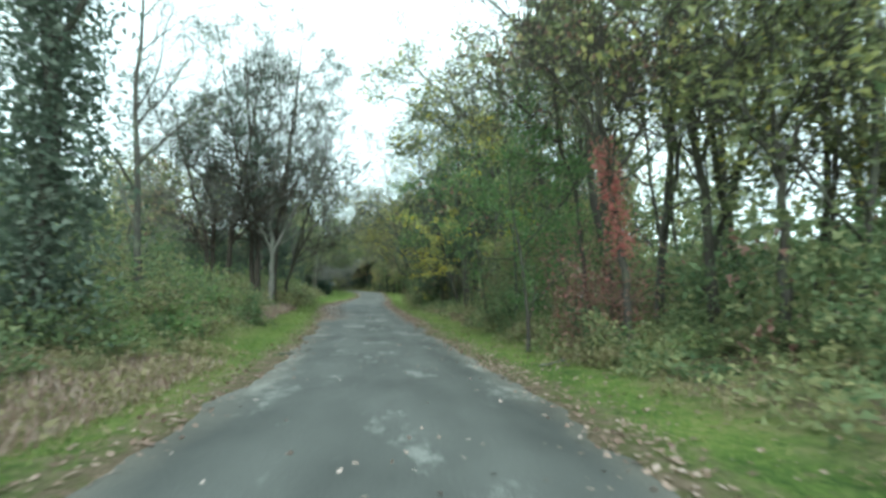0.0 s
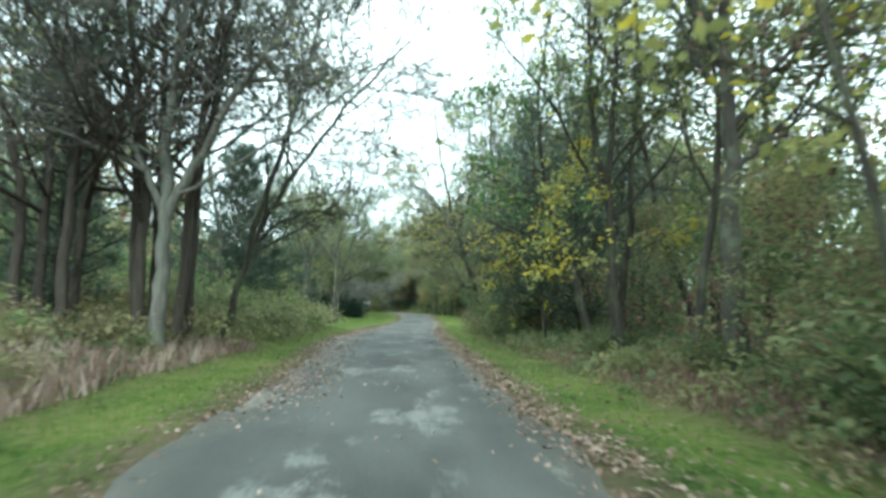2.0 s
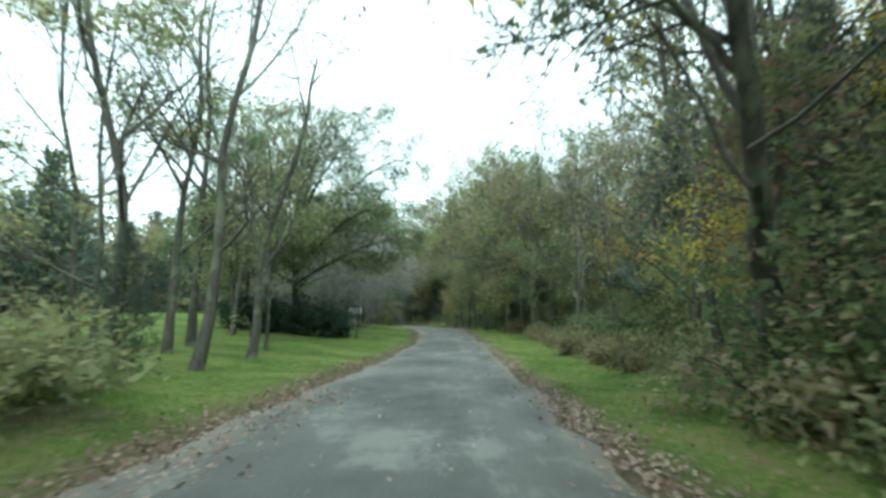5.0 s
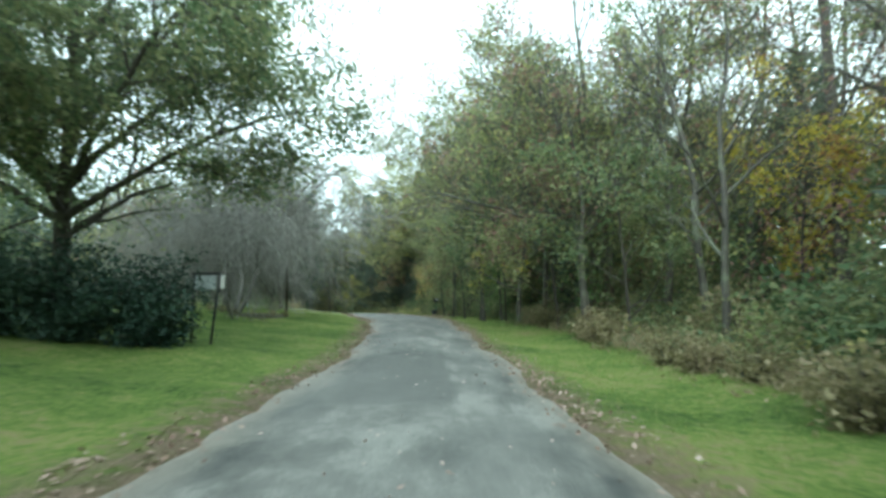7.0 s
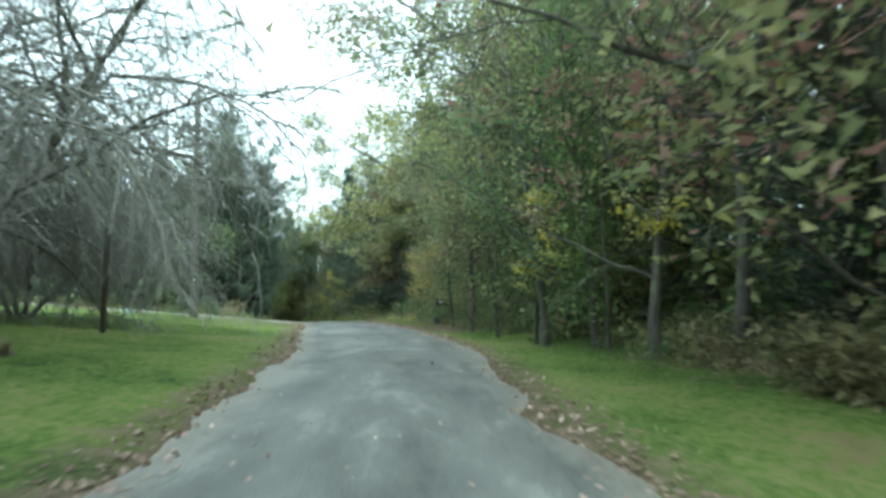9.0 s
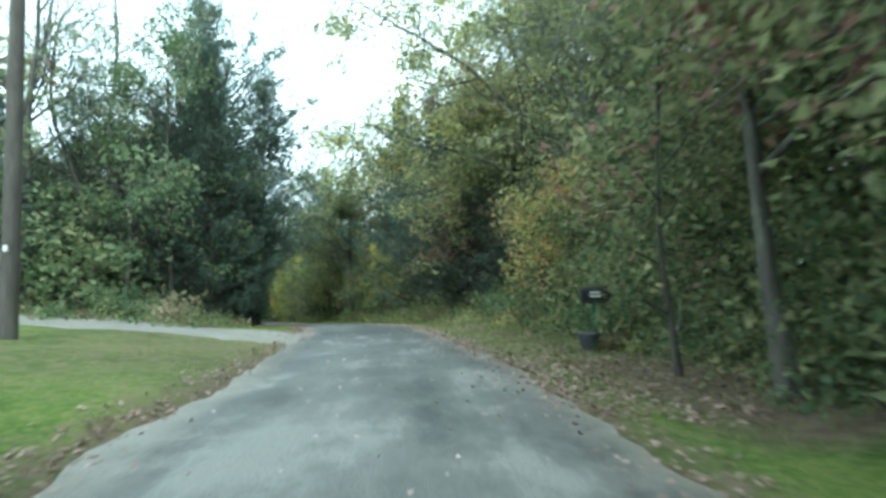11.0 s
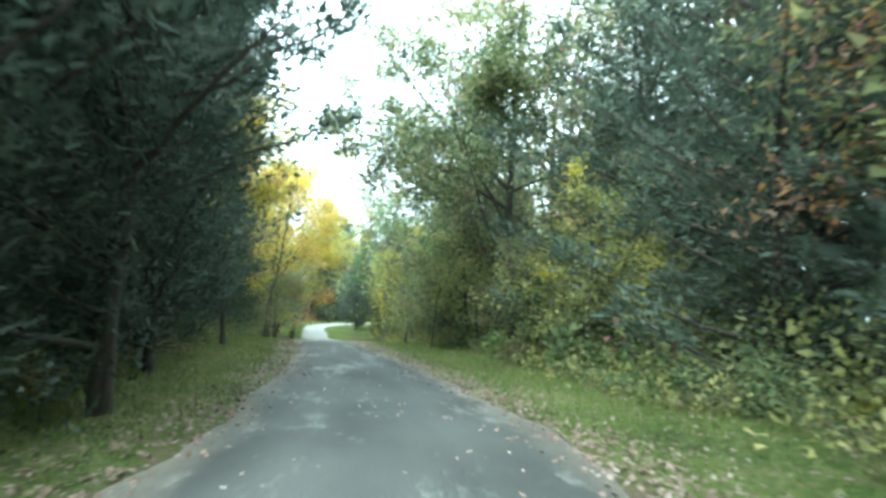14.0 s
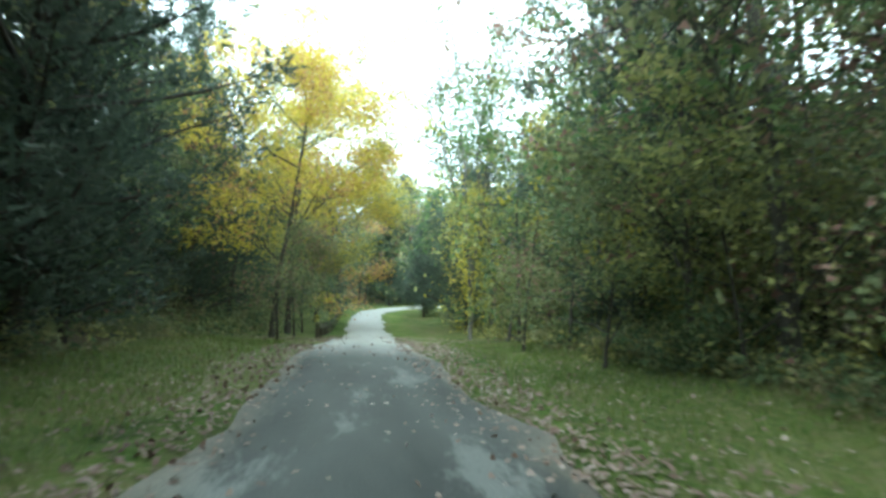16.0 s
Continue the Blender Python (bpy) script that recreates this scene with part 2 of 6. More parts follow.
LEAF = {
    "green": leaf_material("green_leaves", [(0.055, 0.090, 0.040), (0.092, 0.138, 0.056), (0.140, 0.182, 0.076), (0.215, 0.236, 0.100)]),
    "bright": leaf_material("fresh_green_leaves", [(0.060, 0.118, 0.038), (0.105, 0.180, 0.056), (0.165, 0.240, 0.076), (0.255, 0.300, 0.105)]),
    "olive": leaf_material("olive_leaves", [(0.080, 0.100, 0.046), (0.145, 0.172, 0.072), (0.225, 0.245, 0.100), (0.325, 0.305, 0.130)]),
    "yellow": leaf_material("yellow_leaves", [(0.240, 0.250, 0.050), (0.450, 0.410, 0.060), (0.620, 0.530, 0.075), (0.700, 0.570, 0.130)], 0.5, gain=1.08),
    "lime": leaf_material("yellow_green_leaves", [(0.130, 0.150, 0.050), (0.240, 0.260, 0.082), (0.350, 0.350, 0.110), (0.480, 0.440, 0.160)]),
    "amber": leaf_material("amber_leaves", [(0.230, 0.150, 0.060), (0.430, 0.255, 0.085), (0.520, 0.310, 0.130), (0.560, 0.400, 0.130)], 0.5, gain=1.08),
    "rust": leaf_material("rust_leaves", [(0.115, 0.072, 0.052), (0.205, 0.118, 0.082), (0.270, 0.172, 0.120), (0.235, 0.195, 0.110)]),
    "red": leaf_material("red_vine_leaves", [(0.200, 0.075, 0.060), (0.380, 0.125, 0.100), (0.450, 0.185, 0.140), (0.300, 0.190, 0.120)]),
    "cedar": leaf_material("cedar_needles", [(0.032, 0.048, 0.032), (0.052, 0.074, 0.046), (0.080, 0.105, 0.066), (0.120, 0.138, 0.092)], 0.35, gain=1.5),
    "holly": leaf_material("holly_leaves", [(0.015, 0.033, 0.021), (0.027, 0.054, 0.033), (0.039, 0.075, 0.042), (0.060, 0.098, 0.054)], 0.1, gain=1.0),
    "weed": leaf_material("dry_weed_leaves", [(0.094, 0.088, 0.043), (0.163, 0.156, 0.065), (0.250, 0.219, 0.112), (0.325, 0.269, 0.163)]),
    "grass": leaf_material("grass_blades", [(0.090, 0.150, 0.034), (0.150, 0.225, 0.048), (0.225, 0.285, 0.075), (0.340, 0.320, 0.130)], 0.5, gain=1.0),
    "fallen": leaf_material("fallen_leaves", [(0.110, 0.070, 0.045), (0.230, 0.160, 0.105), (0.370, 0.285, 0.200), (0.520, 0.440, 0.340)], 0.2, gain=0.95),
}

# ---- the road's line: x, y and height of its middle ----
KNOTS = [(2.8, -40, 0), (1.6, -20, 0), (0, 0, 0), (-0.82, 9.3, -0.06), (-2.1, 18.8, -0.12), (-3.6, 28.2, -0.05), (-5.0, 37, 0), (-6.6, 48, 0.02),
         (-7.8, 59.4, 0.04), (-9.0, 72.9, 0.08), (-10.3, 84, 0.46), (-12.3, 95.3, 0.84), (-14.8, 104.3, 0.91), (-17.3, 112.9, 0.98), (-20.5, 120.7, 1.0),
         (-24.4, 127.6, 0.8), (-28.8, 133.8, 0.46), (-34.2, 140.4, 0.22), (-36.6, 143.1, 0.14), (-39.2, 145.9, 0.02), (-43.1, 150.5, -0.4), (-45.7, 153.5, -0.72), (-49, 157.4, -1.05),
         (-52.3, 161.2, -1.15), (-55.6, 165, -1.1), (-58.6, 169, -1.05), (-60.7, 173.6, -1.1), (-61.7, 179, -1.15), (-60.4, 185.8, -1.15), (-56.9, 197.7, -1.1),
         (-50.7, 213.7, -1), (-44, 232, -1)]


def centre_line(step=0.5):
    k = np.array(KNOTS, float)
    pts = []
    for i in range(1, len(k) - 2):
        a, b, c, d = k[i - 1], k[i], k[i + 1], k[i + 2]
        for u in np.linspace(0, 1, 40, endpoint=False):
            pts.append(0.5 * (2 * b + (c - a) * u + (2 * a - 5 * b + 4 * c - d) * u * u + (3 * b - a - 3 * c + d) * u ** 3))
    pts = np.array(pts)
    s = np.r_[0, np.cumsum(np.hypot(*np.diff(pts[:, :2], axis=0).T))]
    s -= s[np.argmin(np.hypot(pts[:, 0], pts[:, 1]))]
    t = np.arange(math.ceil(s[0]), s[-1], step)
    return t, np.stack([np.interp(t, s, pts[:, i]) for i in range(3)], 1)


LINE_S, LINE = centre_line()
HEAD = np.gradient(LINE[:, :2], axis=0)
HEAD /= np.linalg.norm(HEAD, axis=1)[:, None]
SIDE = np.stack([HEAD[:, 1], -HEAD[:, 0]], 1)


def on_line(x, y):
    """How far along the road, and how far to the right of its middle, a place lies."""
    x, y = np.atleast_1d(x).astype(float), np.atleast_1d(y).astype(float)
    s, d = np.empty(len(x)), np.empty(len(x))
    for i in range(0, len(x), 4000):
        dx, dy = x[i:i + 4000, None] - LINE[:, 0], y[i:i + 4000, None] - LINE[:, 1]
        j = np.argmin(dx * dx + dy * dy, 1)
        r = np.arange(len(j))
        dx, dy = dx[r, j], dy[r, j]
        d[i:i + 4000] = dx * SIDE[j, 0] + dy * SIDE[j, 1]
        s[i:i + 4000] = LINE_S[j] + dx * HEAD[j, 0] + dy * HEAD[j, 1]
    return s, d


def at_line(s, d):
    """The place d metres to the right of the road's middle, s metres along."""
    s = np.atleast_1d(s)
    i = np.clip(np.searchsorted(LINE_S, s), 0, len(LINE_S) - 1)
    f = s - LINE_S[i]
    return LINE[i, 0] + HEAD[i, 0] * f + SIDE[i, 0] * d, LINE[i, 1] + HEAD[i, 1] * f + SIDE[i, 1] * d


def step01(x, a, b):
    u = np.clip((x - a) / (b - a), 0, 1)
    return u * u * (3 - 2 * u)


def edge_left(s):
    """How far the worn surface reaches to the left of the road's line."""
    return np.interp(s, [0, 14, 30, 37, 42, 52, 58, 66, 74, 79, 84, 98, 106, 113, 119, 128, 138, 144, 148, 153, 158, 166], [2.35, 2.3, 2.35, 2.65, 3.05, 3.2, 3.0, 2.75, 2.6, 2.2, 2.1, 2.4, 2.7, 2.8, 2.6, 2.25, 1.95, 1.7, 1.65, 1.55, 1.2, 1.0])


def edge_right(s):
    return np.interp(s, [0, 8, 13, 30, 52, 76, 81, 90, 105, 111, 117, 123, 129, 138, 144, 148, 154, 166], [2.1, 2.05, 1.85, 1.8, 1.9, 1.8, 1.55, 1.7, 2.15, 2.2, 1.8, 2.1, 2.2, 2.2, 1.8, 1.5, 1.25, 1.0])


def past_edge(s, d):
    """How far a place lies beyond the worn surface's edge; negative on the road."""
    return np.where(d < 0, -d - edge_left(s), d - edge_right(s))


def lawn_share(s):
    return step01(s, 50, 58) * (1 - step01(s, 121, 125))


def height_at(s, d):
    """The ground: a flat road bed, a shallow ditch, a bank or a lawn rising on one side, woods rising on the other."""
    s, d = np.asarray(s, float), np.asarray(d, float)
    a = np.abs(d)
    z = np.interp(s, LINE_S, LINE[:, 2])
    lawn = np.clip((a - 2.4) * 0.085, 0, 1.3)
    bank = np.clip((a - 3.6) * 0.16, 0, 1.3)
    wood_left = np.clip((a - 3.5) * 0.07, 0, 1.0)
    part3 = step01(s, 118, 126)
    left = lawn * lawn_share(s) + (1 - lawn_share(s)) * (bank * (1 - part3) + wood_left * part3)
    right = np.clip((a - 4.5) * 0.05, 0, 1.2) - 0.10 * np.exp(-((a - 3.6) / 0.8) ** 2)
    z = z + np.where(d < 0, left, right)
    z = z - 0.06 * (1 - step01(past_edge(s, d), -0.4, 0.15))
    z = z + step01(a, 2.2, 5) * 0.07 * (np.sin(s * 0.9 + d * 0.6) * np.sin(d * 0.8 - s * 0.37))
    return z


def wood_share(s, d):
    """How much of the ground is forest floor rather than grass."""
    a = np.abs(d)
    edge = np.where(d < 0, np.where(s < 54, np.where(s < 13, 3.3, 4.3), np.where(s < 119, 27.0, 5.0)), np.where(s < 52, 4.1, np.where(s < 106, 5.6, np.where(s < 129, 3.2, 5.6))))
    rough = 0.32 * step01(s, 122, 128) * step01(a, 1.8, 2.6)
    worn = 0.62 * step01(s, 107, 113) * (1 - step01(s, 121, 125)) * np.where(d < 0, 1 - step01(a, 5, 12), 0)
    return np.maximum(step01(a, edge - 0.8, edge + 1.2), np.maximum(rough, worn))


def ground_z(x, y):
    return height_at(*on_line(x, y))


def mesh_of(name, verts, faces, mat, smooth=True):
    me = bpy.data.meshes.new(name)
    me.from_pydata([tuple(v) for v in verts], [], [tuple(f) for f in faces])
    me.materials.append(mat)
    if smooth:
        me.polygons.foreach_set("use_smooth", [True] * len(me.polygons))
    return me


def part(name, bm, mat, parent=None, label=""):
    me = bpy.data.meshes.new(name)
    bm.to_mesh(me)
    bm.free()
    me.materials.append(mat)
    ob = new(name, me)
    ob.parent = parent
    return tagged(ob, label)


def quads_mesh(name, corners, mat):
    """Many loose four- or three-sided pieces in one mesh; corners: pieces x corners x 3."""
    k, c = corners.shape[:2]
    me = bpy.data.meshes.new(name)
    me.vertices.add(k * c)
    me.vertices.foreach_set("co", corners.reshape(-1).astype(np.float32))
    me.loops.add(k * c)
    me.loops.foreach_set("vertex_index", np.arange(k * c, dtype=np.int32))
    me.polygons.add(k)
    me.polygons.foreach_set("loop_start", np.arange(0, k * c, c, dtype=np.int32))
    me.polygons.foreach_set("loop_total", np.full(k, c, dtype=np.int32))
    me.update(calc_edges=True)
    me.materials.append(mat)
    return me


# ---- ground, road, drive ----
def make_ground():
    across = np.array([0.0, 1.0, 1.3, 1.7, 2.1, 2.5, 2.8, 3.2, 3.6, 4.3, 5.1, 6, 7.2, 8.6, 10.5, 13, 16, 20, 25, 31, 38, 47])
    across = np.r_[-across[:0:-1], across]
    along = np.arange(-24, LINE_S[-1] - 1, 0.8)
    S, D = np.meshgrid(along, across, indexing="ij")
    x, y = at_line(S.ravel(), D.ravel())
    z = height_at(S.ravel(), D.ravel())
    verts = np.stack([x, y, z], 1)
    na, nd = S.shape
    faces = [(i * nd + j, i * nd + j + 1, (i + 1) * nd + j + 1, (i + 1) * nd + j) for i in range(na - 1) for j in range(nd - 1)]
    base = len(verts)
    rings = [np.array([(90 * r * math.cos(a) - 20, 130 * r * math.sin(a) + 90, -1.2 - 0.4 * k) for a in np.linspace(0, 2 * math.pi, 40, endpoint=False)])
             for k, r in enumerate((0.35, 1.2, 3.0, 9.0, 24.0))]
    verts = np.concatenate([verts] + rings)
    for k in range(len(rings) - 1):
        for i in range(40):
            p, q = base + k * 40, base + (k + 1) * 40
            faces.append((p + i, q + i, q + (i + 1) % 40, p + (i + 1) % 40))
    me = mesh_of("ground", verts, faces, GROUND)
    far = len(verts) - base
    wood = me.attributes.new("wood", "FLOAT", "POINT")
    wood.data.foreach_set("value", np.r_[wood_share(S.ravel(), D.ravel()), np.full(far, 0.45)].astype(np.float32))
    away = np.maximum(past_edge(S.ravel(), D.ravel()) + 1.95, 0) * np.where(D.ravel() < 0, -1, 1)
    uvs = np.concatenate([np.stack([away, S.ravel()], 1), np.full((far, 2), 60.0)])
    idx = np.empty(len(me.loops), dtype=np.int32)
    me.loops.foreach_get("vertex_index", idx)
    me.uv_layers.new(name="across_along").data.foreach_set("uv", uvs[idx].astype(np.float32).ravel())
    return tagged(new("ground", me), "mown grass verges and brown leaf-strewn forest floor beside the road", "ground", kind="structure")




def make_road():
    along = np.arange(-24, LINE_S[-1] - 2, 0.4)
    share = np.array([-1, -0.9, -0.6, -0.25, 0.1, 0.45, 0.75, 0.92, 1])
    rng = np.random.default_rng(3)
    rag = [np.convolve(rng.normal(0, 0.22, len(along) + 6), np.ones(4) / 4, "same")[3:-3] for _ in range(2)]
    verts, uvs = [], []
    for i, s in enumerate(along):
        for u in share:
            w = (edge_left(s) if u < 0 else edge_right(s)) + (rag[0 if u < 0 else 1][i] if abs(u) > 0.85 else 0)
            d = u * w
            x, y = at_line(s, d)
            z = np.interp(s, LINE_S, LINE[:, 2]) + 0.045 * (1 - u * u) + (-0.05 if abs(u) == 1 else 0.0) + 0.012
            verts.append((x[0], y[0], z))
            uvs.append((1.95 * u, s))
    k = len(share)
    faces = [(i * k + j, i * k + j + 1, (i + 1) * k + j + 1, (i + 1) * k + j) for i in range(len(along) - 1) for j in range(k - 1)]
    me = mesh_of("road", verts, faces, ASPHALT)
    uvs = np.array(uvs)
    idx = np.empty(len(me.loops), dtype=np.int32)
    me.loops.foreach_get("vertex_index", idx)
    me.uv_layers.new(name="across_along").data.foreach_set("uv", uvs[idx].astype(np.float32).ravel())
    return tagged(new("road", me), "narrow worn grey asphalt country lane with pale patches", "road", kind="structure")


def make_drive():
    """A gravel drive that meets the lane at a right angle and flares out where it joins."""
    away = np.array((-0.969, -0.246))
    side = np.array((0.246, -0.969))
    start = np.array((-18.6, 117.4))
    verts, faces = [], []
    rng = np.random.default_rng(8)
    runs, cols = np.arange(0, 46, 0.8), np.linspace(-1, 1, 7)
    for i, r in enumerate(runs):
        half = 2.1 + 2.9 * math.exp(-r / 2.6)
        for c in cols:
            w = c * (half + (rng.normal(0, 0.12) if abs(c) == 1 else 0))
            p = start + away * r + side * w
            z = ground_z(p[0], p[1])[0] + 0.035 - (0.07 if abs(c) == 1 else 0)
            verts.append((p[0], p[1], z))
    k = len(cols)
    faces = [(i * k + j, i * k + j + 1, (i + 1) * k + j + 1, (i + 1) * k + j) for i in range(len(runs) - 1) for j in range(k - 1)]
    return tagged(new("driveway", mesh_of("driveway", verts, faces, GRAVEL)), "pale gravel drive branching off beside the lawn", "driveway", kind="structure")


make_ground()
make_road()
make_drive()


# ---- plants: limbs as tapered tubes, crowns of many single leaves ----
def tube_mesh(name, limbs, mat):
    """One mesh of tapered tubes; limbs: (points, radii, sides, number, number of the limb that bears it)."""
    verts, faces, base, number = [], [], 0, []
    for pts, radii, sides, own, _ in limbs:
        n = len(pts)
        tang = np.gradient(pts, axis=0)
        tang /= np.linalg.norm(tang, axis=1)[:, None] + 1e-9
        ref = np.array((0.31, 0.95, 0.05)) if abs(tang[0, 2]) > 0.7 else np.array((0.0, 0.0, 1.0))
        u = np.cross(tang, ref)
        u /= np.linalg.norm(u, axis=1)[:, None] + 1e-9
        v = np.cross(tang, u)
        a = np.linspace(0, 2 * math.pi, sides, endpoint=False)
        ring = pts[:, None] + radii[:, None, None] * (np.cos(a)[None, :, None] * u[:, None] + np.sin(a)[None, :, None] * v[:, None])
        verts.append(ring.reshape(-1, 3))
        for i in range(n - 1):
            for j in range(sides):
                k = (j + 1) % sides
                faces.append((base + i * sides + j, base + i * sides + k, base + (i + 1) * sides + k, base + (i + 1) * sides + j))
        base += n * sides
        number.append(np.full(n * sides, own, dtype=np.int32))
    me = mesh_of(name, np.concatenate(verts), faces, mat)
    me.attributes.new("limb", "INT", "POINT").data.foreach_set("value", np.concatenate(number))
    me["limb_and_bearer"] = [v for x in limbs for v in x[3:5]]
    return me


def unit(v):
    return v / (np.linalg.norm(v) + 1e-9)


def grow(rng, height, radius, spec, lean=(0, 0), stems=1, fork=0.35):
    """Limbs of a tree. spec per level: (children, first place, angle, share of length, wander, rise)."""
    limbs, tips, tally = [], [], itertools.count()
    sides = (8, 5, 4, 3, 3)

    def branch(p, d, length, r, level, bearer=-1):
        own = next(tally)
        n = 2 if level == len(spec) - 1 else max(3, min(9, int(length / 0.45)))
        wander, rise = spec[level][4], spec[level][5]
        pts, dirs = [p], [d]
        for _ in range(n):
            d = unit(d + rng.normal(0, wander, 3) + np.array((0, 0, rise)))
            p = p + d * length / n
            pts.append(p)
            dirs.append(d)
        pts = np.array(pts)
        last = level == len(spec) - 1
        radii = r * np.linspace(1, 0.25 if last else 0.3, n + 1)
        if level == 0:
            radii[0] *= 1.45
            radii[1] *= 1.08
        limbs.append((pts, np.maximum(radii, 0.010), sides[min(level, 4)], own, bearer))
        if last:
            tips.append(pts[1:])
            return
        kids, first, angle, share = spec[level][:4]
        for k in range(kids):
            u = first + (1 - first) * (k + rng.uniform(0.1, 0.9)) / kids
            f = u * n
            i = min(int(f), n - 1)
            q = pts[i] + (pts[i + 1] - pts[i]) * (f - i)
            dd = dirs[i + 1]
            side = unit(np.cross(dd, rng.normal(0, 1, 3)))
            ang = radians(angle * rng.uniform(0.7, 1.25))
            nd = unit(dd * math.cos(ang) + side * math.sin(ang))
            branch(q, nd, length * share * rng.uniform(0.7, 1.2) * (1.15 - 0.5 * u), radii[i] * rng.uniform(0.4, 0.62), level + 1, own)

    turn0 = rng.uniform(0, 6.28)
    for k in range(stems):
        a = turn0 + k * 6.28 / stems + rng.uniform(-0.4, 0.4)
        out = 0.0 if stems == 1 else fork
        branch(np.array((0.12 * math.cos(a) * (stems > 1), 0.12 * math.sin(a) * (stems > 1), -0.2)), unit(np.array((lean[0] + out * math.cos(a), lean[1] + out * math.sin(a), 1.0))), height, radius, 0)
    return limbs, (tips or [np.zeros((1, 3))])


def grow_on(rng, stems, spec):
    """Limbs on stems of a given line. stems: (points, radius at the foot, radius at the tip); spec as for grow(), from the stems' own children down."""
    limbs, tips, tally = [], [], itertools.count()

    def side_limbs(pts, radii, length, level, own):
        kids, first, angle, share, wander, rise = spec[level]
        for k in range(kids):
            u = first + (1 - first) * (k + rng.uniform(0.1, 0.9)) / kids
            f = u * (len(pts) - 1)
            i = min(int(f), len(pts) - 2)
            q, dd = pts[i] + (pts[i + 1] - pts[i]) * (f - i), unit(pts[i + 1] - pts[i])
            side = unit(np.cross(dd, rng.normal(0, 1, 3)))
            ang = radians(angle * rng.uniform(0.7, 1.25))
            d = unit(dd * math.cos(ang) + side * math.sin(ang))
            reach = length * share * rng.uniform(0.7, 1.2) * (1.15 - 0.5 * u)
            last = level == len(spec) - 1
            n = 2 if last else max(3, min(8, int(reach / 0.45)))
            r, p, line, me = radii[i] * rng.uniform(0.4, 0.62), q, [q], next(tally)
            for _ in range(n):
                d = unit(d + rng.normal(0, wander, 3) + np.array((0, 0, rise)))
                p = p + d * reach / n
                line.append(p)
            line = np.array(line)
            rr = np.maximum(r * np.linspace(1, 0.28, n + 1), 0.010)
            limbs.append((line, rr, (5, 4, 3, 3)[level], me, own))
            if last:
                tips.append(line[1:])
            else:
                side_limbs(line, rr, reach, level + 1, me)

    for pts, r0, r1 in stems:
        knots = np.array(pts, float)
        t = np.linspace(0, len(knots) - 1, 4 * len(knots))
        line = np.stack([np.interp(t, np.arange(len(knots)), knots[:, i]) for i in range(3)], 1)
        line[1:-1] = (line[:-2] + 2 * line[1:-1] + line[2:]) / 4
        line[1:-1] += rng.normal(0, 0.03, (len(line) - 2, 3))
        radii = r0 + (r1 - r0) * np.linspace(0, 1, len(line)) ** 0.8
        own = next(tally)
        limbs.append((line, radii, 8, own, -1))
        side_limbs(line, radii, np.linalg.norm(np.diff(line, axis=0), axis=1).sum(), 0, own)
    return limbs, tips


def make_shaped(seed, stems, spec, bark, crowns, creeper=None):
    """A tree grown on stems of its own shape. crowns: (leaf, count, size, spread, patchy, label); creeper: (leaf, count, size, reach, stem, from, to, label)."""
    rng = np.random.default_rng(seed)
    limbs, tips = grow_on(rng, stems, spec)
    out = [("crown", quads_mesh("crown", leaf_corners(rng, leaves_at(rng, tips, int(count * 1.35), spread * 1.2, patchy * 0.7), size * 1.3, flat=0.5), LEAF[leaf]), label) for leaf, count, size, spread, patchy, label in crowns]
    if creeper:
        leaf, count, size, reach, stem, lo, hi, label = creeper
        knots = np.array(stems[stem][0], float)
        at = rng.uniform(lo, hi, count) * (len(knots) - 1)
        c = np.stack([np.interp(at, np.arange(len(knots)), knots[:, i]) for i in range(3)], 1) + rng.normal(0, reach, (count, 3))
        out.append(("creeper", quads_mesh("creeper", leaf_corners(rng, c, size), LEAF[leaf]), label))
    return thing_of("tree", tube_mesh("trunk", limbs, bark), out)


def leaf_corners(rng, centres, size, narrow=0.6, flat=0.5, three=True, along=None):
    """Single leaves, as pointed triangles or diamonds, turned every way but mostly lying flat (flat: 0 to 1)."""
    k = len(centres)
    size = size * rng.uniform(0.6, 1.4, (k, 1))
    if along is None:
        along = rng.normal(0, 1, (k, 3))
        along[:, 2] *= 1 - 0.6 * flat
    along = along / (np.linalg.norm(along, axis=1)[:, None] + 1e-9)
    up = rng.normal(0, 1, (k, 3)) * (1 - flat) + np.array((0, 0, 1.0)) * flat
    across = np.cross(along, up)
    across /= np.linalg.norm(across, axis=1)[:, None] + 1e-9
    a, b = along * size * 0.5, across * size * 0.5 * narrow
    if three:
        return np.stack([centres - a + b, centres - a - b, centres + a], 1)
    return np.stack([centres - a, centres + b - a * 0.1, centres + a, centres - b - a * 0.1], 1)


def leaves_at(rng, tips, count, spread, patchy=1.0):
    """Places for leaves round the twigs; some twigs carry many, some few."""
    w = rng.gamma(1.0 / max(patchy, 0.05), 1.0, len(tips)) + 0.02
    twig = rng.choice(len(tips), count, p=w / w.sum())
    flat = np.concatenate(tips)
    start = np.r_[0, np.cumsum([len(t) for t in tips])]
    size = np.array([len(t) for t in tips])
    pick = flat[start[twig] + (rng.uniform(0, 1, count) * size[twig]).astype(int)]
    return pick + rng.normal(0, spread, (count, 3)) * np.array((1, 1, 0.6))


def thing_of(name, trunk_me, crown_mes, stem="trunk"):
    top = new(name)
    o = new(stem, trunk_me)
    o.parent = top
    for part_name, me, label in crown_mes:
        c = new(part_name, me)
        c.parent = top
        tagged(c, label, kind="stuff")
    return top


